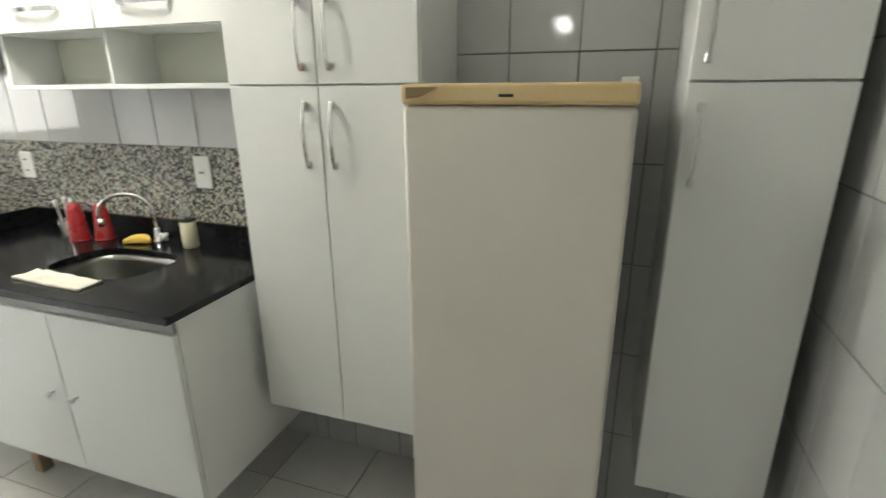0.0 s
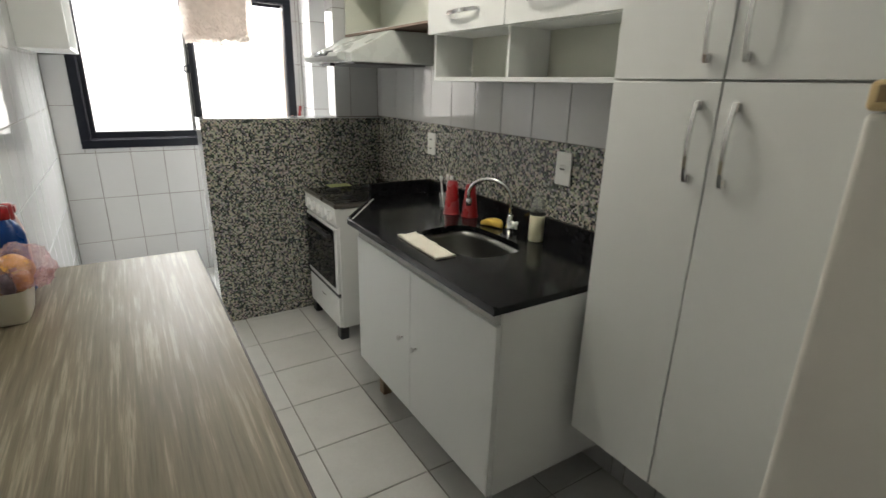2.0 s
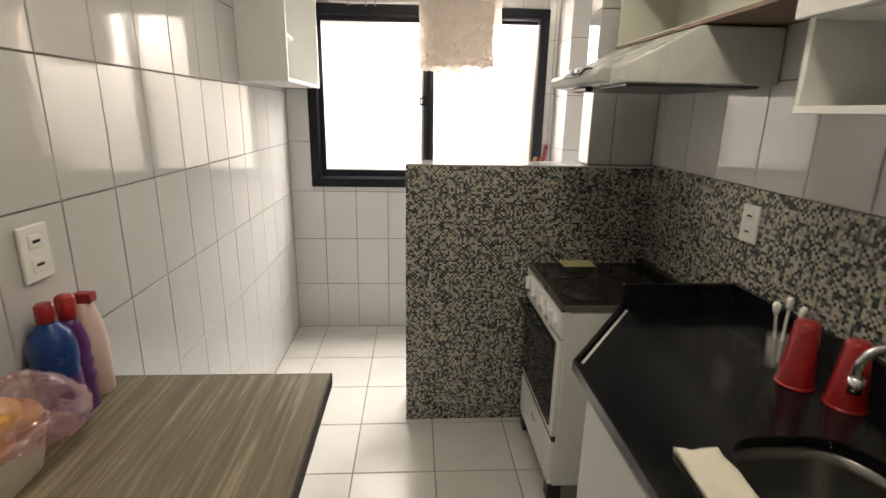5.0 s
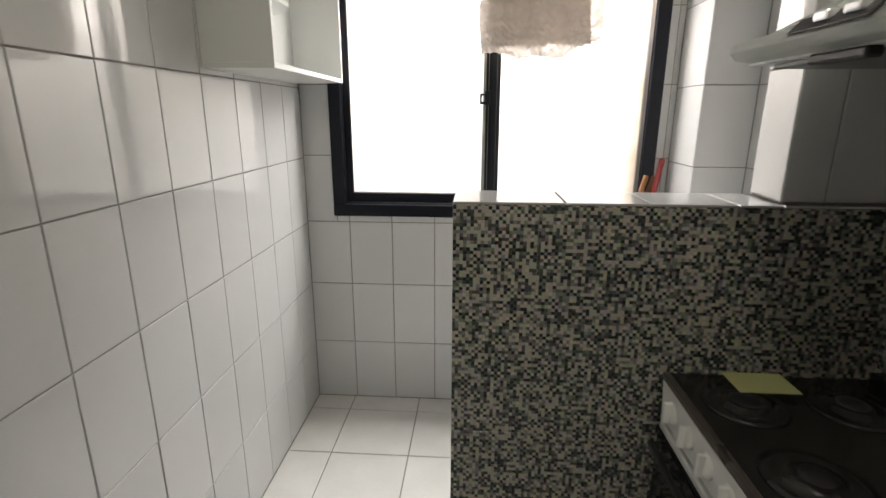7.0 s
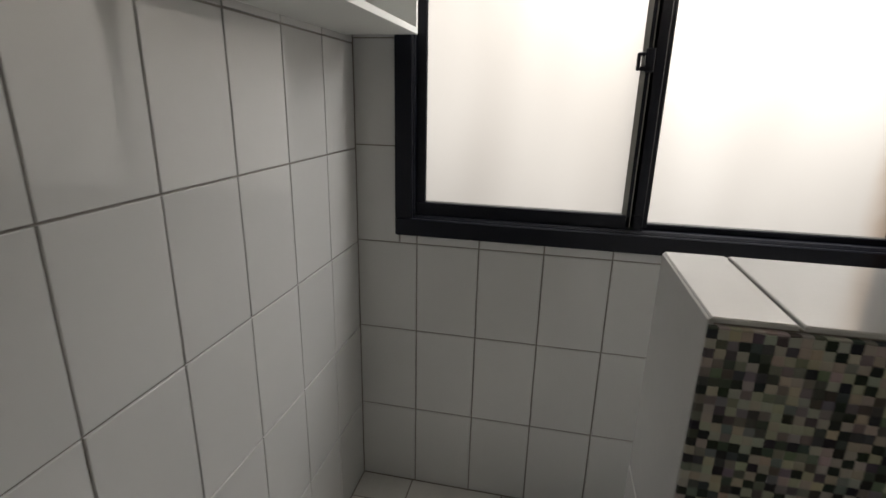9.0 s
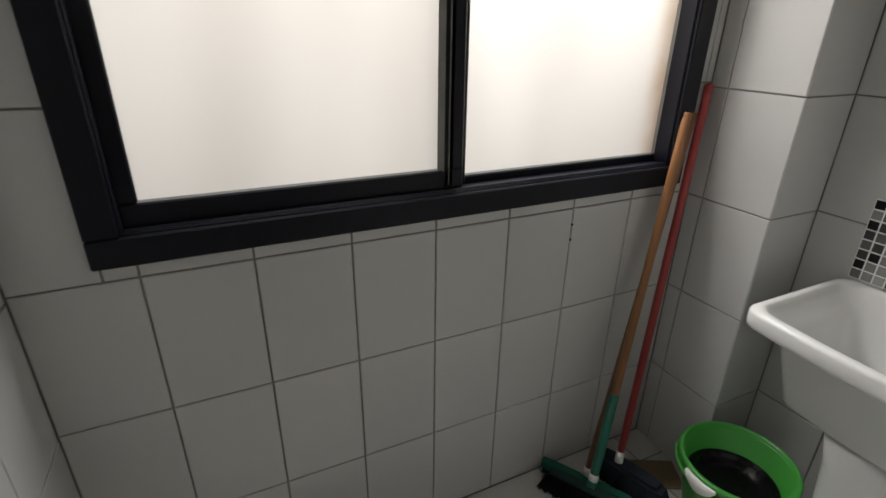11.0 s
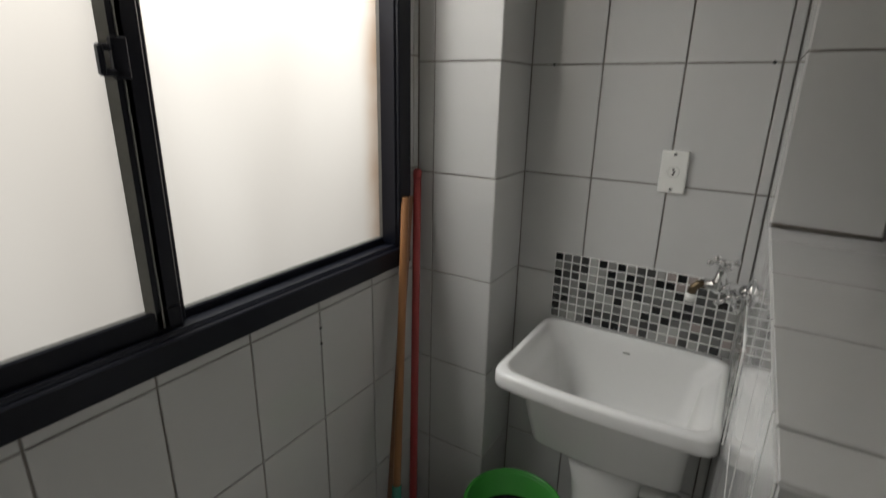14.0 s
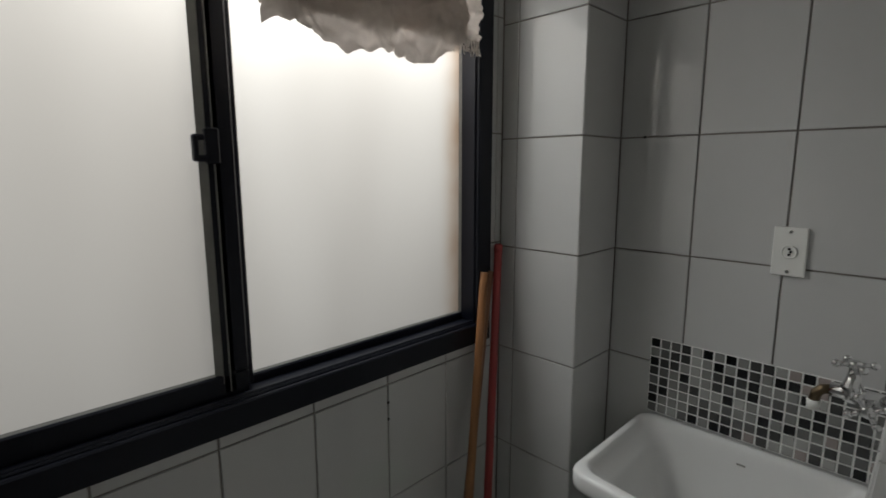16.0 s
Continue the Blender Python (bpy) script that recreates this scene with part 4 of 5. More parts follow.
for i, (dx, dy, dz, rx, ry, rz, m_) in enumerate(((-0.012, -0.045, 0.118, 0.036, 0.040, 0.034, M_BROWN), (0.020, 0.000, 0.140, 0.046, 0.055, 0.030, M_RIPE), (0.036, 0.040, 0.115, 0.034, 0.045, 0.034, M_ORANGE),
                                                  (0.050, -0.030, 0.108, 0.026, 0.042, 0.030, M_ORANGE), (-0.026, 0.040, 0.112, 0.030, 0.045, 0.040, M_ORANGE), (0.012, -0.072, 0.108, 0.020, 0.018, 0.036, M_WRAP), (0.000, -0.020, 0.080, 0.05, 0.07, 0.04, M_BROWN))):
    part("fruit", lump((0.060 + 0.72 * dx, -2.405 + dy, T + dz), (0.85 * rx, ry, rz), 0.16, i + 3), m_, bowl, "dark crumpled wrapper" if m_ is M_WRAP else "", True)
M_BAG = film("pink_film", (0.97, 0.88, 0.89, 1), (0.80, 0.55, 0.60, 1), 0.26, 0.10, 0.26)


def crumple(place, radii, seed):
    """A crumpled film skin: sharp creases over a sagging bag."""
    bm = bmesh.new()
    bmesh.ops.create_icosphere(bm, subdivisions=5, radius=1)
    for v in bm.verts:
        q = v.co + Vector((seed, 0, 0))
        crease = abs(noise.noise(q * 1.7)) + 0.6 * abs(noise.noise(q * 3.9)) + 0.35 * abs(noise.noise(q * 9.0))
        k = 1.10 - 0.34 * crease
        x, y, z = v.co.x * radii[0] * k, v.co.y * radii[1] * k, v.co.z * radii[2] * k
        v.co = Vector((x, y, z - 0.45 * max(0, y + 0.3 * x - 0.03))) + Vector(place)
        v.co.x, v.co.z = max(v.co.x, 0.004), max(v.co.z, T + 0.002 if v.co.x > 0.145 or v.co.y > -2.315 else T + 0.10)
    return bm


part("plastic_bag", crumple((0.084, -2.352, T + 0.116), (0.080, 0.138, 0.072), 11), M_BAG, bowl, "crumpled pink see-through bag")

b1 = thing("cleaner_bottle", (0.046, -2.204, T), "blue plastic bottle with a red cap", "bottle")
part("body", lathe([(0.036, 0), (0.041, 0.005), (0.040, 0.125), (0.043, 0.15), (0.042, 0.178), (0.034, 0.205), (0.018, 0.224), (0.015, 0.230)], 28, (0.046, -2.204, T)), M_BLUE, b1, "", True)
part("cap", lathe([(0.017, 0.228), (0.018, 0.231), (0.017, 0.262), (0.012, 0.267)], 20, (0.046, -2.204, T)), M_RED, b1, "red screw cap", True)
part("label", lathe([(0.0415, 0.03), (0.0410, 0.115)], 28, (0.046, -2.204, T), None, False), M_PURPLE, b1, "dark printed label", True)
b2 = thing("cleaner_bottle", (0.046, -2.146, T), "slim dark purple bottle with a red cap", "bottle")
part("body", lathe([(0.027, 0), (0.030, 0.004), (0.029, 0.06), (0.033, 0.075), (0.028, 0.092), (0.032, 0.108), (0.028, 0.125), (0.031, 0.142), (0.028, 0.165), (0.020, 0.196), (0.016, 0.213)], 28, (0.046, -2.146, T)), M_PURPLE, b2, "", True)
part("cap", lathe([(0.018, 0.212), (0.019, 0.215), (0.018, 0.258), (0.013, 0.263)], 20, (0.046, -2.146, T)), M_RED, b2, "red screw cap", True)
b3 = thing("detergent_bottle", (0.040, -2.078, T), "pale pink detergent bottle with a red cap", "bottle")
part("body", lathe([(0.026, 0), (0.031, 0.005), (0.032, 0.12), (0.027, 0.17), (0.016, 0.212), (0.013, 0.222)], 28, (0.040, -2.078, T)), M_PINK, b3, "", True)
part("cap", box(0.020, 0.060, -2.092, -2.064, T + 0.220, T + 0.243, 0.004, 2), M_RED, b3, "flat red cap")


# ---- laundry ----
M_CERAMIC = mat("white_ceramic", (0.77, 0.77, 0.76), 0.24, vary=0.02, scale=4)
M_GREEN = mat("bright_green_plastic", (0.048, 0.285, 0.042), 0.35, vary=0.08)
M_TEAL = mat("dark_green_plastic", (0.008, 0.13, 0.085), 0.4, vary=0.15)
M_HEAD = mat("blackish_green_plastic", (0.004, 0.035, 0.028), 0.5, vary=0.15)
M_BIN = mat("black_bin_liner", (0.003, 0.003, 0.0035), 0.14, spec=0.3, vary=0.3, scale=30, bump=0.001)
M_BRISTLE = mat("black_bristles", (0.004, 0.004, 0.005), 0.8, spec=0.15, vary=0.4, fine=700)
M_BRISTLE_GREY = mat("slate_grey_bristles", (0.022, 0.028, 0.040), 0.8, spec=0.2, vary=0.4, fine=500)
M_HANDLE = mat("orange_varnished_wood", (0.31, 0.14, 0.055), 0.45, vary=0.15, scale=8)
M_HANDLE_DARK = mat("brown_varnished_wood", (0.22, 0.11, 0.06), 0.5, vary=0.2, scale=8)
M_HANDLE_RED = mat("red_plastic_sleeve", (0.34, 0.045, 0.045), 0.4, vary=0.12, scale=10)
M_CARD = mat("brown_cardboard", (0.24, 0.17, 0.10), 0.85, vary=0.15)
M_BRASS = mat("dull_brass", (0.16, 0.12, 0.075), 0.4, metal=1.0, vary=0.1)
M_CHIPS = {k: mat("mosaic_" + c, v, 0.14, vary=0.04, rand=0.10) for k, c, v in (
    ("B", "black", (0.005, 0.005, 0.006)), ("D", "charcoal", (0.050, 0.050, 0.049)), ("d", "dark_grey", (0.135, 0.135, 0.131)),
    ("m", "mid_grey", (0.25, 0.25, 0.24)), ("l", "light_grey", (0.37, 0.37, 0.355)), ("r", "rose_grey", (0.33, 0.285, 0.27)))}
# rows of the panel behind the tub, from the top
CHIP_ROWS = ("BddDlBmBmDDlrBrdmBd", "mdDDlmBmBDmBBrrDddd", "BDDmlmDBDBmmmBlDdBd", "DdmBlmDddBdddmBmDdm", "dDmdDllBlmmBmBBDBDd",
             "DBmmmdmdmmBmBdmrdDd", "BmmmDDDDddDDlldDmdr", "dmldBmBBDrDllrDldBm")
M_WHITE_GROUT = mat("white_grout", (0.86, 0.86, 0.84), 0.9, vary=0.06)


def loft(rings_, seg=64, bow=0.0):
    """A skin through rounded rectangles (x0, x1, y0, y1, z, squareness), the side at x0 bowed outwards."""
    bm = bmesh.new()
    made = []
    quarter = seg // 4
    turns = quarter // 2
    for x0, x1, y0, y1, z, p in rings_:
        hx, hy = (x1 - x0) / 2, (y1 - y0) / 2
        rad = min(hx, hy) * min(1, (1 - 2 ** (-1 / p)) / 0.293)
        row = []
        for k in range(4):
            sx, sy = ((1, 1), (-1, 1), (-1, -1), (1, -1))[k]
            nx_, ny_ = ((-1, 1), (-1, -1), (1, -1), (1, 1))[k]
            cx, cy = sx * (hx - rad), sy * (hy - rad)
            pts = [(cx + rad * math.cos((k + q / turns) * math.pi / 2), cy + rad * math.sin((k + q / turns) * math.pi / 2)) for q in range(turns + 1)]
            ex, ey = nx_ * (hx - rad), ny_ * (hy - rad)
            if k % 2 == 0:
                end = (ex, sy * hy)
            else:
                end = (sx * hx, ey)
            left = quarter - turns - 1
            pts += [(pts[turns][0] + (end[0] - pts[turns][0]) * (q + 1) / (left + 1), pts[turns][1] + (end[1] - pts[turns][1]) * (q + 1) / (left + 1)) for q in range(left)]
            for u, v in pts:
                row.append(bm.verts.new(((x0 + x1) / 2 + u + bow * (v / hy) ** 2 * max(0, -u / hx), (y0 + y1) / 2 + v, z)))
        made.append(row)
    n = len(made[0])
    for a, b in zip(made, made[1:]):
        for k in range(n):
            bm.faces.new((a[k], a[(k + 1) % n], b[(k + 1) % n], b[k]))
    bm.faces.new(list(reversed(made[0])))
    bm.faces.new(made[-1])
    return bm


tub = thing("laundry_tub", (1.63, -0.64, 0), "white ceramic laundry tub on a pedestal", "sink")
basin = part("basin", loft([
    (1.580, 1.790, -0.812, -0.450, 0.478, 9), (1.558, 1.812, -0.826, -0.436, 0.486, 11), (1.552, 1.815, -0.828, -0.433, 0.494, 12),
    (1.470, 1.818, -0.834, -0.424, 0.680, 14), (1.460, 1.819, -0.838, -0.418, 0.700, 14), (1.446, 1.819, -0.852, -0.402, 0.711, 15), (1.416, 1.820, -0.878, -0.370, 0.716, 11),
    (1.409, 1.820, -0.8845, -0.365, 0.721, 13), (1.407, 1.820, -0.8845, -0.364, 0.730, 13), (1.4075, 1.820, -0.8845, -0.364, 0.754, 13),
    (1.410, 1.820, -0.883, -0.366, 0.760, 13), (1.416, 1.820, -0.880, -0.370, 0.763, 10), (1.430, 1.812, -0.872, -0.380, 0.763, 10), (1.436, 1.806, -0.867, -0.385, 0.760, 10),
    (1.441, 1.802, -0.864, -0.390, 0.750, 9), (1.446, 1.799, -0.858, -0.397, 0.738, 9), (1.462, 1.796, -0.838, -0.420, 0.716, 8), (1.478, 1.793, -0.827, -0.433, 0.698, 8), (1.514, 1.786, -0.817, -0.445, 0.620, 7), (1.545, 1.778, -0.808, -0.455, 0.572, 6), (1.572, 1.768, -0.796, -0.466, 0.547, 5), (1.600, 1.756, -0.780, -0.482, 0.535, 4), (1.625, 1.745, -0.760, -0.500, 0.530, 4)], 96, 0.019), M_CERAMIC, tub, "", True)
part("mark", box(1.7930, 1.7975, -0.632, -0.612, 0.716, 0.720, 0.001), M_STEEL, basin, "small grey oval mark")
part("pedestal", loft([
    (1.560, 1.705, -0.722, -0.578, 0.0, 3.5), (1.562, 1.703, -0.720, -0.580, 0.02, 3.5), (1.566, 1.710, -0.724, -0.572, 0.20, 3.5),
    (1.558, 1.725, -0.732, -0.552, 0.40, 3.5), (1.550, 1.745, -0.740, -0.535, 0.470, 3.5)], 40), M_CERAMIC, tub, "", True)
part("waste_pipe", tube([(1.66, -0.70, 0.40), (1.66, -0.76, 0.395), (1.655, -0.82, 0.385), (1.65, -0.882, 0.375)], 0.024, 20), M_WHITE_PLASTIC, tub, "white plastic waste pipe", True)
part("pipe_collar", tube([(1.656, -0.795, 0.390), (1.652, -0.835, 0.383)], 0.029, 20), M_WHITE_PLASTIC, tub, "", True)

# tap on the half wall above the tub
wt = thing("laundry_tap", (1.575, PY1, 1.045), "chrome laundry tap with cross handles", "tap")
part("flange", lathe([(0.030, 0), (0.030, 0.004), (0.018, 0.012)], 24, (1.575, PY1, 1.045), (0, 1, 0)), M_CHROME, wt, "", True)
part("body", tube([(1.575, PY1 + 0.005, 1.045), (1.575, -0.83, 1.047), (1.575, -0.794, 1.046)], 0.013, 16), M_CHROME, wt, "", True)
part("bulge", lathe([(0.011, -0.018), (0.016, -0.010), (0.017, 0.008), (0.012, 0.020), (0.009, 0.034)], 20, (1.575, -0.824, 1.050)), M_CHROME, wt, "", True)
part("spout", tube([(1.575, -0.796, 1.046), (1.574, -0.784, 1.043), (1.573, -0.776, 1.034), (1.573, -0.773, 1.018)], 0.009, 16), M_BRASS, wt, "worn brass spout", True)
part("nozzle", lathe([(0.010, 0), (0.011, 0.018)], 16, (1.573, -0.773, 1.002)), M_WHITE_PLASTIC, wt, "white plastic nozzle", True)


def cross(parent, place, axis):
    m = Matrix.Translation(place) @ Vector(axis).to_track_quat("Z", "Y").to_matrix().to_4x4()
    bm = lathe([(0.008, 0), (0.008, 0.016), (0.011, 0.018), (0.011, 0.026), (0.006, 0.029)], 16)
    for a in range(4):
        c, s = math.cos(a * math.pi / 2 + 0.5), math.sin(a * math.pi / 2 + 0.5)
        arm = tube([(0.005 * c, 0.005 * s, 0.022), (0.026 * c, 0.026 * s, 0.022)], 0.0045, 10)
        knob_ = lump((0.028 * c, 0.028 * s, 0.022), (0.0075,) * 3, 0.0, 0, 2)
        for b in (arm, knob_):
            tmp = bpy.data.meshes.new("tmp")
            b.to_mesh(tmp)
            b.free()
            bm.from_mesh(tmp)
            bpy.data.meshes.remove(tmp)
    bmesh.ops.transform(bm, matrix=m, verts=bm.verts)
    return part("cross_handle", bm, M_CHROME, parent, "", True)


cross(wt, (1.575, -0.824, 1.078), (0, 0, 1))
cross(wt, (1.560, -0.850, 1.040), (-1, 0, -0.25))
# stop valve high on the wall
sv = thing("stop_valve", (LX, -0.55, 1.845), "round chrome stop valve on the tiled wall", "valve")
part("flange", lathe([(0.034, 0), (0.034, 0.003), (0.024, 0.012), (0.014, 0.016)], 28, (LX, -0.55, 1.845), (-1, 0, 0)), M_CHROME, sv, "", True)
part("knob", lathe([(0.012, 0.014), (0.013, 0.035), (0.022, 0.038), (0.022, 0.052), (0.016, 0.056)], 28, (LX, -0.55, 1.845), (-1, 0, 0)), M_CHROME, sv, "", True)

# bucket
BC = (1.513, -0.418, 0)
bk = thing("bucket", BC, "bright green plastic bucket holding a black basin", "bucket")
part("body", lathe([(0.082, 0), (0.088, 0.004), (0.133, 0.246), (0.140, 0.250), (0.137, 0.288), (0.131, 0.282), (0.086, 0.020), (0.05, 0.018)], 48, BC), M_GREEN, bk, "", True)
part("rim", lathe([(0.135, 0.246), (0.144, 0.248), (0.146, 0.260), (0.142, 0.263), (0.141, 0.272), (0.147, 0.276), (0.148, 0.288), (0.145, 0.294), (0.137, 0.295), (0.134, 0.286)], 48, BC, None, False), M_GREEN, bk, "rolled double rim", True)
part("basin", lathe([(0.080, 0.14), (0.108, 0.196), (0.114, 0.212), (0.116, 0.217), (0.112, 0.219), (0.106, 0.212), (0.096, 0.196), (0.06, 0.188), (0.02, 0.186)], 48, BC), M_BIN, bk, "glossy black basin inside", True)
hp = []
for k in range(25):
    a = radians(120 + 130 * k / 24)
    hp.append((BC[0] + 0.151 * math.cos(a), BC[1] + 0.151 * math.sin(a), 0.268 - 0.006 * math.sin(math.pi * k / 24)))
hd = part("handle", tube(hp, 0.004, 10), M_GREEN, bk, "", True)
bm = bmesh.new()
grip_rows = []
for k in range(13):
    f = k / 12
    a = radians(163 + 34 * f)
    drop = 0.030 * math.sin(math.pi * f) ** 0.7 + 0.003
    c, s_ = math.cos(a), math.sin(a)
    grip_rows.append([bm.verts.new((BC[0] + q * c, BC[1] + q * s_, z)) for q, z in ((0.149, 0.288), (0.156, 0.284), (0.156, 0.284 - drop), (0.149, 0.282 - drop))])
for a, b in zip(grip_rows, grip_rows[1:]):
    for k in range(4):
        bm.faces.new((a[k], a[(k + 1) % 4], b[(k + 1) % 4], b[k]))
bm.faces.new(grip_rows[0])
bm.faces.new(grip_rows[-1])
bmesh.ops.recalc_face_normals(bm, faces=bm.faces)
part("grip", bm, M_WHITE_PLASTIC, hd, "white plastic grip", True)
for a in (120, 250):
    part("lug", lathe([(0.008, -0.010), (0.008, 0.003)], 14, (BC[0] + 0.149 * math.cos(radians(a)), BC[1] + 0.149 * math.sin(radians(a)), 0.268), (math.cos(radians(a)), math.sin(radians(a)), 0)), M_GREEN, bk, "", True)


def head_block(c, d, length, width, z0, z1, flare=0.0, rag=0.0, seed=1, hairs=0):
    """A brush block along direction d; flare widens its foot, rag roughens the lower edge, hairs stand round it."""
    bm = bmesh.new()
    d = Vector((d[0], d[1], 0)).normalized()
    w = Vector((-d.y, d.x, 0))
    n = 28
    rows_ = []
    rng = random.Random(seed)
    for k in range(n + 1):
        s = (k / n - 0.5)
        low = z0 + rag * rng.random()
        e = 1 - 0.25 * abs(2 * s) ** 6
        p, q = Vector(c) + d * (s * length), Vector(c) + d * (s * (length + 2 * flare))
        rows_.append([bm.verts.new((*(p + w * (width / 2 * e)).xy, z1)), bm.verts.new((*(p - w * (width / 2 * e)).xy, z1)),
                      bm.verts.new((*(q - w * (width / 2 * e + 0.25 * flare)).xy, low)), bm.verts.new((*(q + w * (width / 2 * e + 0.25 * flare)).xy, low))])
    for a, b in zip(rows_, rows_[1:]):
        for k in range(4):
            bm.faces.new((a[k], a[(k + 1) % 4], b[(k + 1) % 4], b[k]))
    bm.faces.new(rows_[0])
    bm.faces.new(rows_[-1])
    bmesh.ops.recalc_face_normals(bm, faces=bm.faces)
    for k in range(hairs):
        s, q, a = rng.uniform(-0.5, 0.5), rng.choice((-0.5, 0.5)) * rng.uniform(0.7, 1.05), rng.uniform(0, 6.28)
        top = Vector(c) + d * (s * length) + w * (q * width) + Vector((0, 0, z1 - 0.004))
        low = Vector(c) + d * (s * (length + 2.5 * flare) + rng.gauss(0, 0.002)) + w * (q * (width + 0.5 * flare) + rng.gauss(0, 0.003)) + Vector((0, 0, 0.002 + abs(rng.gauss(0, 0.003))))
        ring_ = [[bm.verts.new(p + r * Vector((math.cos(a + 2.1 * j), math.sin(a + 2.1 * j), 0))) for j in range(3)] for p, r in ((top, 0.0022), ((top + low) / 2 + w * rng.gauss(0, 0.002), 0.0024), (low, 0.0011))]
        for e, g in zip(ring_, ring_[1:]):
            for j in range(3):
                bm.faces.new((e[j], e[(j + 1) % 3], g[(j + 1) % 3], g[j]))
    return bm


def along(a, b, t):
    return tuple(Vector(a).lerp(Vector(b), t))


# broom with black bristles
foot, head = (1.247, -0.182, 0.095), (1.528, -0.022, 1.150)
br = thing("broom", (1.225, -0.19, 0), "wooden broom with green socket and black bristles, leaning", "broom")
part("bristles", head_block((1.230, -0.186, 0), (0.160, -0.265), 0.245, 0.034, 0.004, 0.074, 0.028, 0.012, 3, 420), M_BRISTLE, br)
hb_ = part("head", head_block((1.230, -0.186, 0), (0.160, -0.265), 0.248, 0.028, 0.072, 0.082), M_HEAD, br, "dark green brush head")
part("socket", tube([(1.232, -0.190, 0.085), foot, along(foot, head, 0.26)], 0.0135, 16), M_TEAL, hb_, "long green socket", True)
part("ferrule", tube([along(foot, head, 0.004), along(foot, head, 0.024)], 0.0142, 16), M_WHITE_PLASTIC, hb_, "whitish collar", True)
part("handle", tube([along(foot, head, 0.25), along(foot, head, 0.995), head], 0.0115, 16), M_HANDLE, br, "orange wooden handle", True)
# squeegee
foot, head = (1.262, -0.138, 0.055), (1.561, -0.014, 1.148)
sq = thing("squeegee", (1.262, -0.138, 0), "green floor squeegee with dark wooden handle, leaning", "squeegee")
bar = part("blade_holder", head_block((1.262, -0.138, 0), (0.145, -0.235), 0.285, 0.026, 0.028, 0.058), M_TEAL, sq)
part("rubber", head_block((1.262, -0.138, 0), (0.145, -0.235), 0.280, 0.008, 0.001, 0.03), M_BLACK_PLASTIC, bar, "black rubber blade")
part("ferrule", tube([along(foot, head, 0.012), along(foot, head, 0.036)], 0.0122, 16), M_WHITE_PLASTIC, bar, "", True)
part("handle", tube([along(foot, head, 0.03), along(foot, head, 0.99), head], 0.0105, 16), M_HANDLE_DARK, sq, "dark wooden handle", True)
# red-handled broom
foot, head = (1.372, -0.158, 0.105), (1.588, -0.022, 1.215)
rb = thing("broom", (1.375, -0.175, 0), "red-handled broom with slate-grey bristles, leaning", "broom")
part("bristles", head_block((1.392, -0.198, 0), (0.06, -0.20), 0.205, 0.05, 0.004, 0.086, 0.022, 0.014, 8, 380), M_BRISTLE_GREY, rb)
rh = part("head", head_block((1.390, -0.192, 0), (0.06, -0.20), 0.185, 0.04, 0.083, 0.10), M_BRISTLE_GREY, rb, "dark grey brush head")
part("collar", tube([along(foot, head, -0.005), along(foot, head, 0.028)], 0.0130, 16), M_WHITE_PLASTIC, rh, "white collar", True)
part("handle", tube([along(foot, head, 0.02), along(foot, head, 0.985), head], 0.0115, 16), M_HANDLE_RED, rb, "red sleeved handle", True)
part("hanging_cap", lathe([(0.0125, 0), (0.0125, 0.02), (0.008, 0.026)], 14, along(foot, head, 0.985), tuple(Vector(head) - Vector(foot))), M_HANDLE_RED, rb, "", True)
cb = tagged(part("cardboard", box(-0.080, 0.080, -0.058, 0.058, 0.0005, 0.004, 0.001), M_CARD), "flat piece of brown cardboard on the floor", "cardboard")
cb.matrix_world = pose(1.520, -0.185, 0.001, 0, 0, -27)

# open corner cupboard on the left wall
lc = thing("niche_cupboard", (0.1, -0.43, 1.53), "white open wall cupboard beside the window", "cabinet")
LZ, LY0, LY1, LF = 1.532, -0.80, -0.055, 0.213
bm = bmesh.new()
add_box(bm, 0.001, LF, LY0, LY1, LZ, LZ + 0.016, 0.001)
add_box(bm, 0.001, 0.011, LY0 + 0.016, LY1 - 0.016, LZ + 0.016, 2.2)
add_box(bm, 0.001, LF, LY0, LY1, 2.2, 2.216)
part("body", bm, M_MELAMINE, lc)
part("side_panel", box(0.001, LF, LY0, LY0 + 0.016, LZ + 0.016, 2.2, 0.001), M_MELAMINE, lc)
part("side_panel", box(0.001, LF, LY1 - 0.016, LY1, LZ + 0.016, 2.2, 0.001), M_MELAMINE, lc)
part("shelf", prism([(0.011, LY0 + 0.016), (LF - 0.004, LY0 + 0.016), (LF - 0.012, -0.62), (LF - 0.06, -0.52), (0.011, -0.44)], 2, 1.722, 1.736, 0.001, 1), M_MELAMINE, lc)

# clothes airer with the cloth
M_ROD = mat("white_enamelled_rod", (0.80, 0.79, 0.76), 0.35, vary=0.03)
air = thing("clothes_airer", (0.78, -0.26, 1.97), "white rod clothes airer hung from the ceiling", "airer")
part("rod", tube([(0.15, -0.26, 2.21), (0.29, -0.26, 2.0), (0.325, -0.26, 1.962), (0.45, -0.26, 1.958), (1.10, -0.26, 1.978), (1.18, -0.26, 1.992), (1.25, -0.26, 2.06), (1.36, -0.26, 2.21)], 0.006, 12), M_ROD, air, "", True)
part("rod", tube([(0.15, -0.48, 2.21), (0.29, -0.48, 2.10), (1.22, -0.48, 2.10), (1.36, -0.48, 2.21)], 0.006, 12), M_ROD, air, "", True)
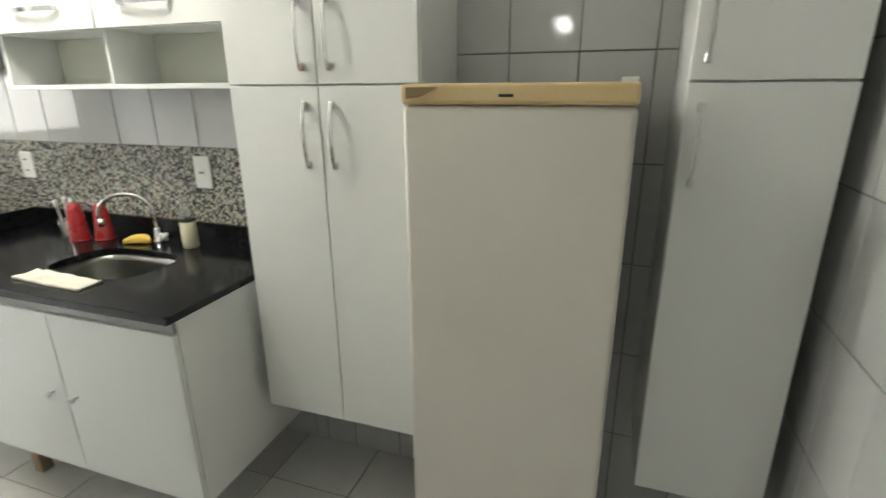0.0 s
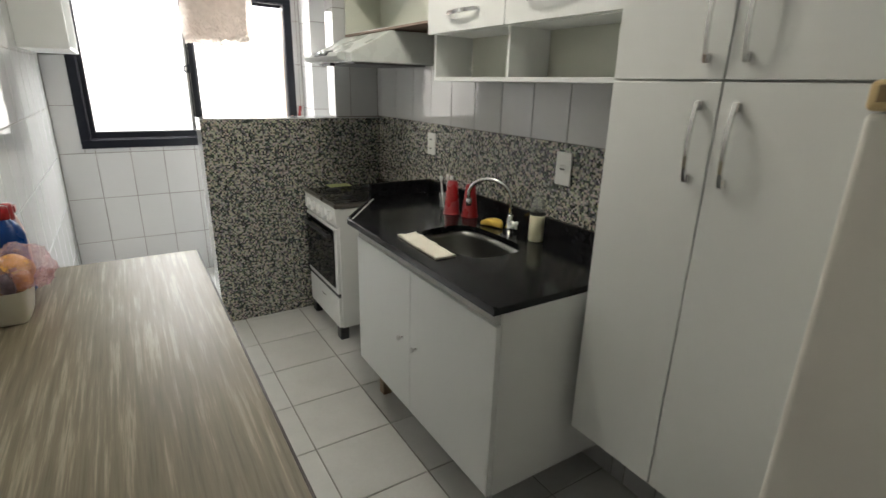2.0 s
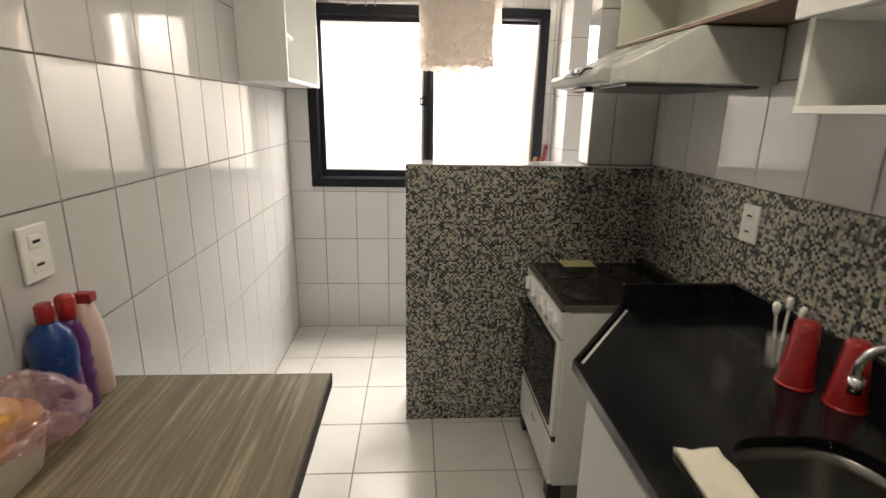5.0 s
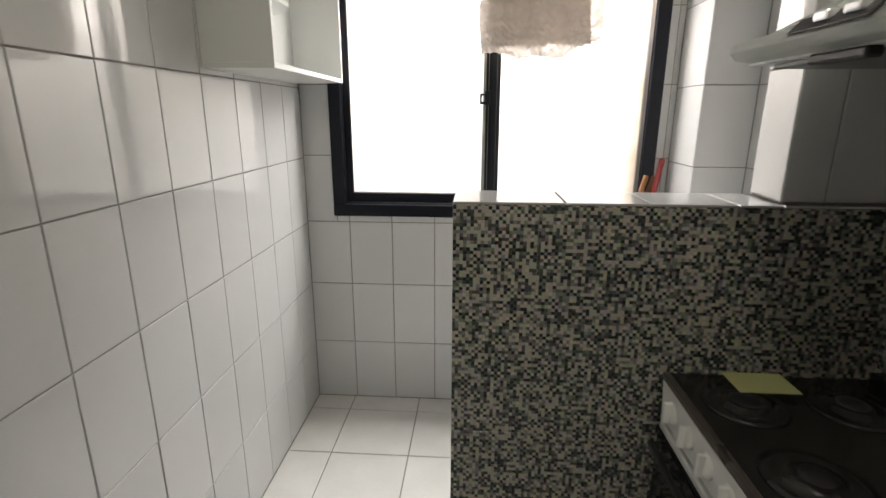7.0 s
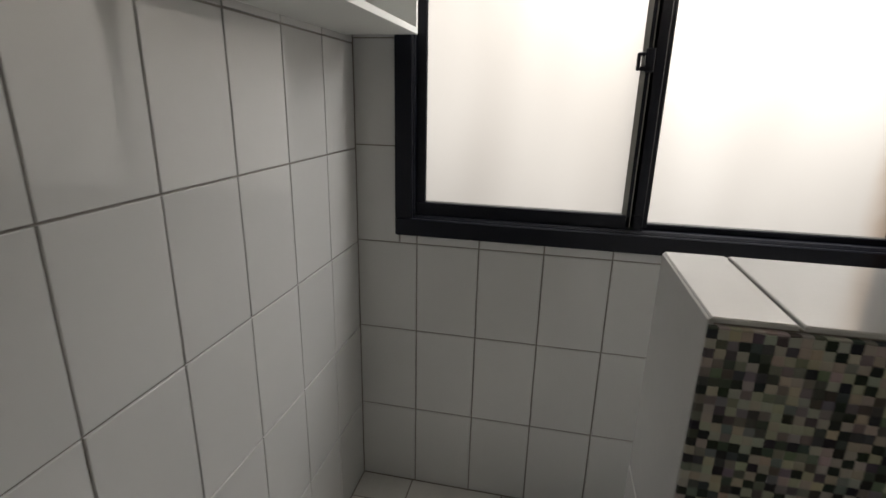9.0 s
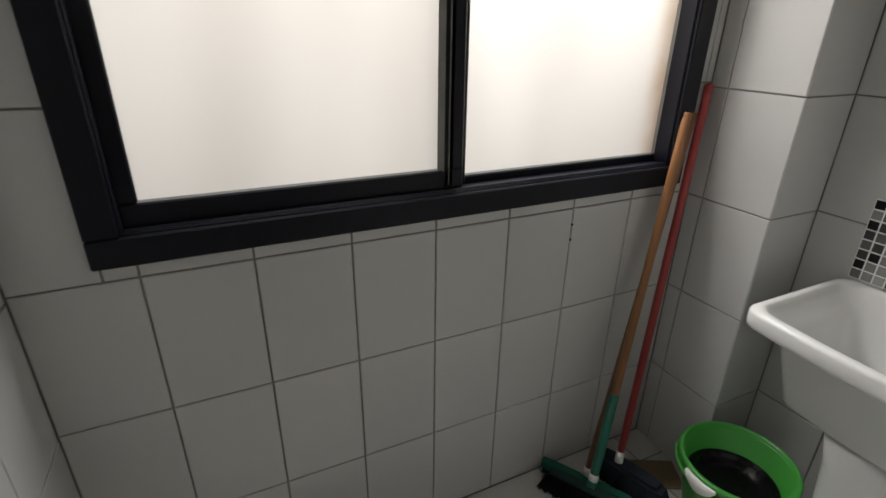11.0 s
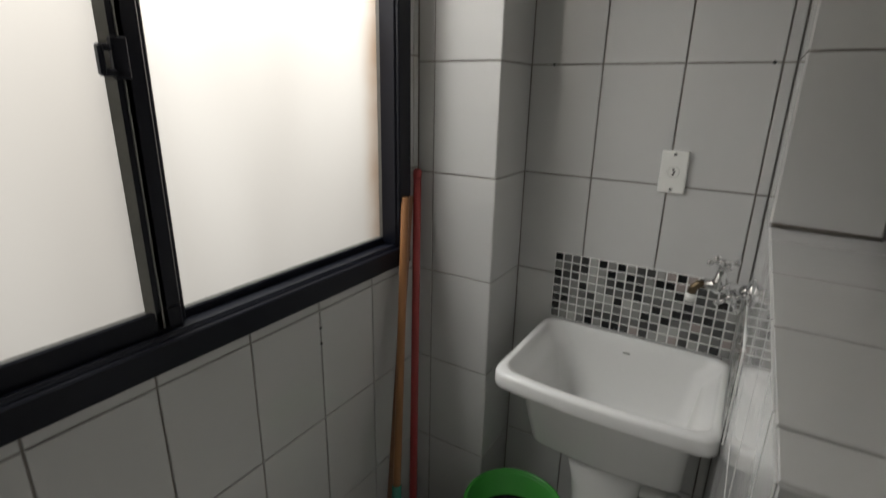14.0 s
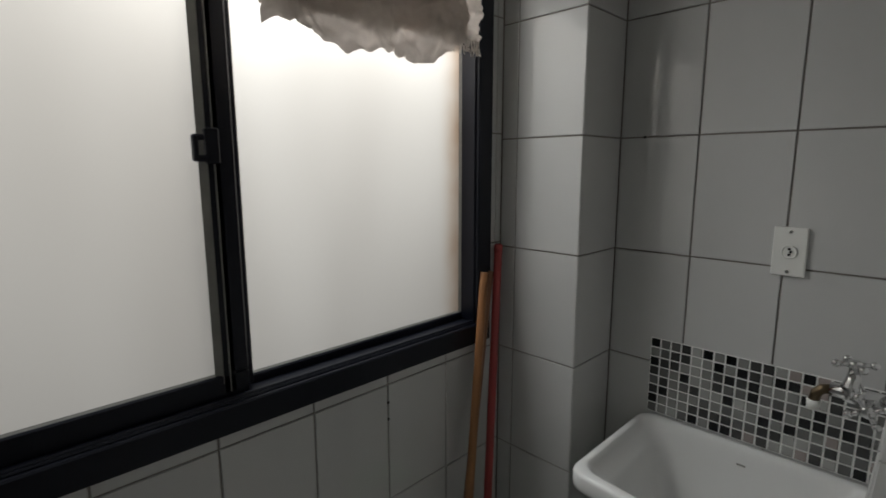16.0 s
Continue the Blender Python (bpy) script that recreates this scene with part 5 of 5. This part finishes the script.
for x in (0.15, 1.36):
    part("side_bar", box(x - 0.012, x + 0.012, -0.60, -0.20, 2.20, 2.22, 0.004), M_ROD, air)
    part("cord", tube([(x, -0.37, 2.22), (x, -0.37, CEIL)], 0.002, 6), M_ROD, air)
for x in (0.42, 0.51, 0.56):
    part("peg", box(x - 0.004, x + 0.004, -0.266, -0.254, 1.945, 2.02, 0.001), mat("grey_peg", (0.35, 0.34, 0.33), 0.6), air, "grey clothes peg")


def woven():
    m = mat("sheer_cream_cotton", (0.62, 0.57, 0.52), 0.95, vary=0.16, scale=26, fine=420, bump=0.0028)
    n, l = m.node_tree.nodes, m.node_tree.links
    b, out = n["Principled BSDF"], n["Material Output"]
    tr, mx = n.new("ShaderNodeBsdfTranslucent"), n.new("ShaderNodeMixShader")
    tr.inputs["Color"].default_value = (0.50, 0.44, 0.40, 1)
    noi, rg, geo = n.new("ShaderNodeTexNoise"), n.new("ShaderNodeMapRange"), n.new("ShaderNodeNewGeometry")
    noi.inputs["Scale"].default_value, noi.inputs["Detail"].default_value = 30, 5
    l.new(geo.outputs["Position"], noi.inputs["Vector"])
    rg.inputs["From Min"].default_value, rg.inputs["From Max"].default_value = 0.44, 0.66
    rg.inputs["To Min"].default_value, rg.inputs["To Max"].default_value = 0.24, 0.42
    l.new(noi.outputs["Fac"], rg.inputs["Value"])
    l.new(rg.outputs[0], mx.inputs["Fac"])
    l.new(b.outputs[0], mx.inputs[1])
    l.new(tr.outputs[0], mx.inputs[2])
    l.new(mx.outputs[0], out.inputs["Surface"])
    return m


M_COTTON = woven()


def hanging(x0, x1, y, z1, hem, seed, depth, nx=110, nz=90):
    """A hanging cloth from z1 down to hem(u), with soft folds and crinkles."""
    bm = bmesh.new()
    rows_ = []
    for j in range(nz + 1):
        v = j / nz
        row = []
        for i in range(nx + 1):
            u = i / nx
            z = z1 + (hem(u) - z1) * v
            x = x0 + (x1 - x0) * u + 0.010 * math.sin(5 * v + seed) * v + 0.004 * noise.noise((u * 5, v * 4, seed))
            yy = y + depth * v * math.sin(u * 17 + seed + 1.5 * v) * (0.4 + 0.6 * v) + 0.010 * v * noise.noise((u * 9, v * 9, seed)) + 0.009 * v * noise.noise((u * 26, v * 24, seed + 4)) + 0.0040 * v * noise.noise((u * 60, v * 55, seed + 9))
            row.append(bm.verts.new((x, yy, z)))
        rows_.append(row)
    for a, b in zip(rows_, rows_[1:]):
        for k in range(nx):
            bm.faces.new((a[k], a[k + 1], b[k + 1], b[k]))
    return bm


cl = thing("hanging_cloth", (1.0, -0.26, 1.97), "crumpled sheer cream cloth hanging over the airer", "cloth")
front = part("front_fold", hanging(0.792, 1.195, -0.268, 1.984, lambda u: 1.612 + 0.006 * abs(math.sin(38 * u)) + 0.014 * abs(math.sin(8.5 * u + 0.3)) - 0.016 * math.sin(math.pi * u) ** 2 + 0.13 * max(0, u - 0.74), 2.0, 0.012), M_COTTON, cl, "", True)
back = part("back_fold", hanging(0.815, 1.236, -0.249, 1.985, lambda u: 1.668 - 0.02 * (1 - u), 5.0, 0.007), M_COTTON, cl, "", True)
rng = random.Random(5)
bm = bmesh.new()
for k in range(42):
    x = 1.205 - 0.06 + 0.093 * k / 41
    q = tube([(x, -0.250, 1.672), (x + rng.uniform(-0.004, 0.004), -0.251 + rng.uniform(-0.004, 0.004), 1.66), (x + rng.uniform(-0.008, 0.008), -0.252, 1.652 - rng.uniform(0, 0.012))], 0.0009, 5)
    tmp = bpy.data.meshes.new("tmp")
    q.to_mesh(tmp)
    q.free()
    bm.from_mesh(tmp)
    bpy.data.meshes.remove(tmp)
part("fringe", bm, M_COTTON, back, "frayed threads along the hem")

# dark plugged holes in the joints
for k, (p, n_dir, par) in enumerate((((1.2, 0, 0.872), (0, -1, 0), wall_north), ((1.2, 0, 0.829), (0, -1, 0), wall_north), ((LX, -0.322, 1.515), (-1, 0, 0), wall_laundry), ((LX, -0.842, 1.515), (-1, 0, 0), wall_laundry))):
    part("plug", lathe([(0.004, 0), (0.0038, 0.0012), (0.002, 0.0016)], 12, p, n_dir), M_DARK, par)

# black, grey and white glass mosaic behind the tub
def mosaic_panel(name, parent, place, u0, v0, nu, nv, pitch, seed, rows_=None):
    bm = box(0, nu * pitch, 0, nv * pitch, -0.003, 0.002)
    bmesh.ops.transform(bm, matrix=place(u0, v0), verts=bm.verts)
    bed = part(name, bm, M_WHITE_GROUT, parent)
    rng = random.Random(seed)
    w = pitch - 0.0044
    for i in range(nu):
        for j in range(nv):
            m_ = M_CHIPS[rows_[nv - 1 - j][i] if rows_ else rng.choices("BDdmlr", (18, 18, 22, 22, 16, 4))[0]]
            ob = bpy.data.objects.new("mosaic_piece", plate(w, w, m_))
            scene.collection.objects.link(ob)
            lean = Euler((radians(rng.gauss(0, 0.8)), radians(rng.gauss(0, 0.8)), 0)).to_matrix().to_4x4()
            ob.matrix_world = place(u0 + (i + 0.5) * pitch, v0 + (j + 0.5) * pitch) @ Matrix.Translation((0, 0, 0.0045)) @ lean
            ob.parent = bed


# ---- tiles, piece by piece ----
PLATES = {}


def plate(w, h, material):
    """One bevelled tile, w by h, its face at z = 0, shared by all tiles of that size."""
    key = (round(w, 3), round(h, 3), material.name)
    if key not in PLATES:
        bm = bmesh.new()
        c = min(0.0012, w / 6, h / 6)
        lo = [bm.verts.new((sx * w / 2, sy * h / 2, -0.0045)) for sx, sy in ((-1, -1), (1, -1), (1, 1), (-1, 1))]
        mid = [bm.verts.new((sx * w / 2, sy * h / 2, -c)) for sx, sy in ((-1, -1), (1, -1), (1, 1), (-1, 1))]
        top = [bm.verts.new((sx * (w / 2 - c), sy * (h / 2 - c), 0)) for sx, sy in ((-1, -1), (1, -1), (1, 1), (-1, 1))]
        for a, b in ((lo, mid), (mid, top)):
            for k in range(4):
                bm.faces.new((a[k], a[(k + 1) % 4], b[(k + 1) % 4], b[k]))
        bm.faces.new(top)
        me = bpy.data.meshes.new("tile")
        bm.to_mesh(me)
        bm.free()
        me.materials.append(material)
        PLATES[key] = me
    return PLATES[key]


def cut(rect, hole):
    """What is left of a rectangle (u0, u1, v0, v1) outside a hole."""
    a, b, c, d = rect
    p, q, r, s = hole
    if b <= p or a >= q or d <= r or c >= s:
        return [rect]
    out = []
    if a < p:
        out.append((a, p, c, d))
    if b > q:
        out.append((q, b, c, d))
    m, n = max(a, p), min(b, q)
    if c < r:
        out.append((m, n, c, r))
    if d > s:
        out.append((m, n, s, d))
    return out


def tiling(parent, place, material, us, vs, joint, holes=(), name="tile", tilt=0.0):
    """Tiles between the joint lines us and vs; place(u, v) gives the frame of a tile on its wall."""
    rng = random.Random(len(us) * 31 + len(vs))
    for a, b in zip(us, us[1:]):
        for c, d in zip(vs, vs[1:]):
            todo = [(a, b, c, d)]
            for hole in holes:
                todo = [r for t in todo for r in cut(t, hole)]
            for u0, u1, v0, v1 in todo:
                w, h = u1 - u0 - joint, v1 - v0 - joint
                if w < 0.006 or h < 0.006:
                    continue
                ob = bpy.data.objects.new(name, plate(w, h, material))
                scene.collection.objects.link(ob)
                lean = Euler((radians(rng.gauss(0, tilt)), radians(rng.gauss(0, tilt)), 0)).to_matrix().to_4x4()
                ob.matrix_world = place((u0 + u1) / 2, (v0 + v1) / 2) @ lean
                ob.parent = parent


def facing(normal, up, point):
    """place() for a wall through a point: u runs to the right as seen, v up."""
    z, y = Vector(normal), Vector(up)
    x = y.cross(z)
    turn = Matrix((x, y, z)).transposed().to_4x4()

    def place(u, v):
        return Matrix.Translation(Vector(point) + u * x + v * y) @ turn

    return place


def lines(start, step, lo, hi):
    """Joint lines at start + k step between lo and hi, with both ends."""
    k0, k1 = math.ceil((lo - start) / step + 0.05), math.floor((hi - start) / step - 0.05)
    return [lo] + [start + k * step for k in range(k0, k1 + 1)] + [hi]


TH, TW = 0.3030, 0.2025
rows = lines(0, TH, 0, CEIL)
J = 0.004
# west wall faces +x, u = y
tiling(wall_west, facing((1, 0, 0), (0, 0, 1), (0, 0, 0)), M_TILE, lines(0, 0.2033, -3.75, 0), rows, J, tilt=0.12)
# window wall faces -y, u = x
tiling(wall_north, facing((0, -1, 0), (0, 0, 1), (0, 0, 0)), M_TILE, lines(0, 0.2, 0, 1.624), lines(0, 0.306, 0, CEIL), J, [(WX0 + 0.01, WX1 - 0.01, WZ0 + 0.01, WZ1 - 0.01)], tilt=0.12)
# column: face to the room (-x), u = -y; face to the kitchen (-y), u = x
tiling(column, facing((-1, 0, 0), (0, 0, 1), (1.624, 0, 0)), M_TILE, [0, 0.052, 0.255], rows, J, tilt=0.1)
tiling(column, facing((0, -1, 0), (0, 0, 1), (0, -0.255, 0)), M_TILE, [1.624, 1.822], rows, J, tilt=0.1)
# laundry wall faces -x, u = -y
tiling(wall_laundry, facing((-1, 0, 0), (0, 0, 1), (LX, 0, 0)), M_TILE, [0.255, 0.457, 0.658, 0.859, -PY1], rows, J, tilt=0.12)
# sink wall faces -x, u = -y
tiling(wall_east, facing((-1, 0, 0), (0, 0, 1), (KX, 0, 0)), M_TILE, lines(2.118, 0.2, -STUB_Y, 3.175), lines(0, TH, 1.212, CEIL), J, tilt=0.12)
tiling(wall_east, facing((-1, 0, 0), (0, 0, 1), (KX, 0, 0)), M_TILE, lines(3.90, 0.198, 3.175, -SOUTH), rows, J, tilt=0.12)
tiling(wall_east, facing((-1, 0, 0), (0, 0, 1), (KX, 0, 0)), M_MOSAIC, lines(1.084, 0.32, -PY0, 3.175), [0.606, 0.895, 1.212], 0.0015, name="mosaic_tile")
tiling(wall_east, facing((-1, 0, 0), (0, 0, 1), (KX, 0, 0)), M_MOSAIC, lines(1.084, 0.45, -PY0, 1.8), [0, 0.303, 0.606], 0.0015, name="mosaic_tile")
tiling(wall_east, facing((-1, 0, 0), (0, 0, 1), (KX, 0, 0)), M_TILE, lines(2.118, 0.2, 1.8, 3.175), [0, 0.303, 0.606], J, tilt=0.12)
# south wall faces +y, u = -x
tiling(wall_south, facing((0, 1, 0), (0, 0, 1), (0, SOUTH, 0)), M_TILE, lines(-1.43, 0.2, -KX, 0), rows, J, tilt=0.12)
# half wall: kitchen face, laundry face, free end, capping
tiling(half_wall, facing((0, -1, 0), (0, 0, 1), (0, PY0, 0)), M_MOSAIC, [PX, 0.94, 1.26, 1.58, KX], [0, 0.255, 0.575, 0.895, PZ - 0.006], 0.0015, name="mosaic_tile")
tiling(half_wall, facing((0, 1, 0), (0, 0, 1), (0, PY1, 0)), M_TILE, lines(-LX, 0.2, -LX, -PX), lines(0, TH, 0, PZ), J, tilt=0.12)
tiling(half_wall, facing((-1, 0, 0), (0, 0, 1), (PX, 0, 0)), M_TILE, [-PY1, -PY0], lines(0, TH, 0, PZ), J)
tiling(half_wall, facing((0, 0, 1), (0, 1, 0), (0, 0, PZ)), M_TILE, [PX, 0.80, 1.0, 1.2, 1.4, SX0], [PY0, PY1], J)
# stub: both faces and its end
srows = [PZ + 0.004] + [k * TH for k in range(5, 9)] + [CEIL]
tiling(stub, facing((0, -1, 0), (0, 0, 1), (0, STUB_Y, 0)), M_TILE, [SX0, 1.60, KX], srows, J)
tiling(half_wall, facing((0, 0, 1), (0, 1, 0), (0, 0, PZ)), M_TILE, [SX0, 1.60, KX], [PY0, STUB_Y], 0.003)
tiling(stub, facing((0, 1, 0), (0, 0, 1), (0, PY1, 0)), M_TILE, [-LX, -1.62, -SX1], srows, J)
slant = Vector((STUB_Y - PY1, SX1 - SX0, 0))
tiling(stub, facing(tuple(slant.normalized()), (0, 0, 1), (SX1, PY1, 0)), M_TILE, [0, slant.length], srows, J)
# floor
FT = 0.3285
tiling(floor, facing((0, 0, 1), (0, 1, 0), (0, 0, 0)), M_FLOOR, lines(1.1875, 0.3325, 0, LX), lines(-0.450, FT, SOUTH, 0), 0.005, tilt=0.03)
# glass mosaic round the tub
mosaic_panel("mosaic_bed", wall_laundry, facing((-1, 0, 0), (0, 0, 1), (LX, 0, 0)), 0.376, 0.768, 19, 8, 0.0264, 4, CHIP_ROWS)
mosaic_panel("mosaic_bed", half_wall, facing((0, 1, 0), (0, 0, 1), (0, PY1, 0)), -1.815, 0.768, 15, 8, 0.0264, 9)
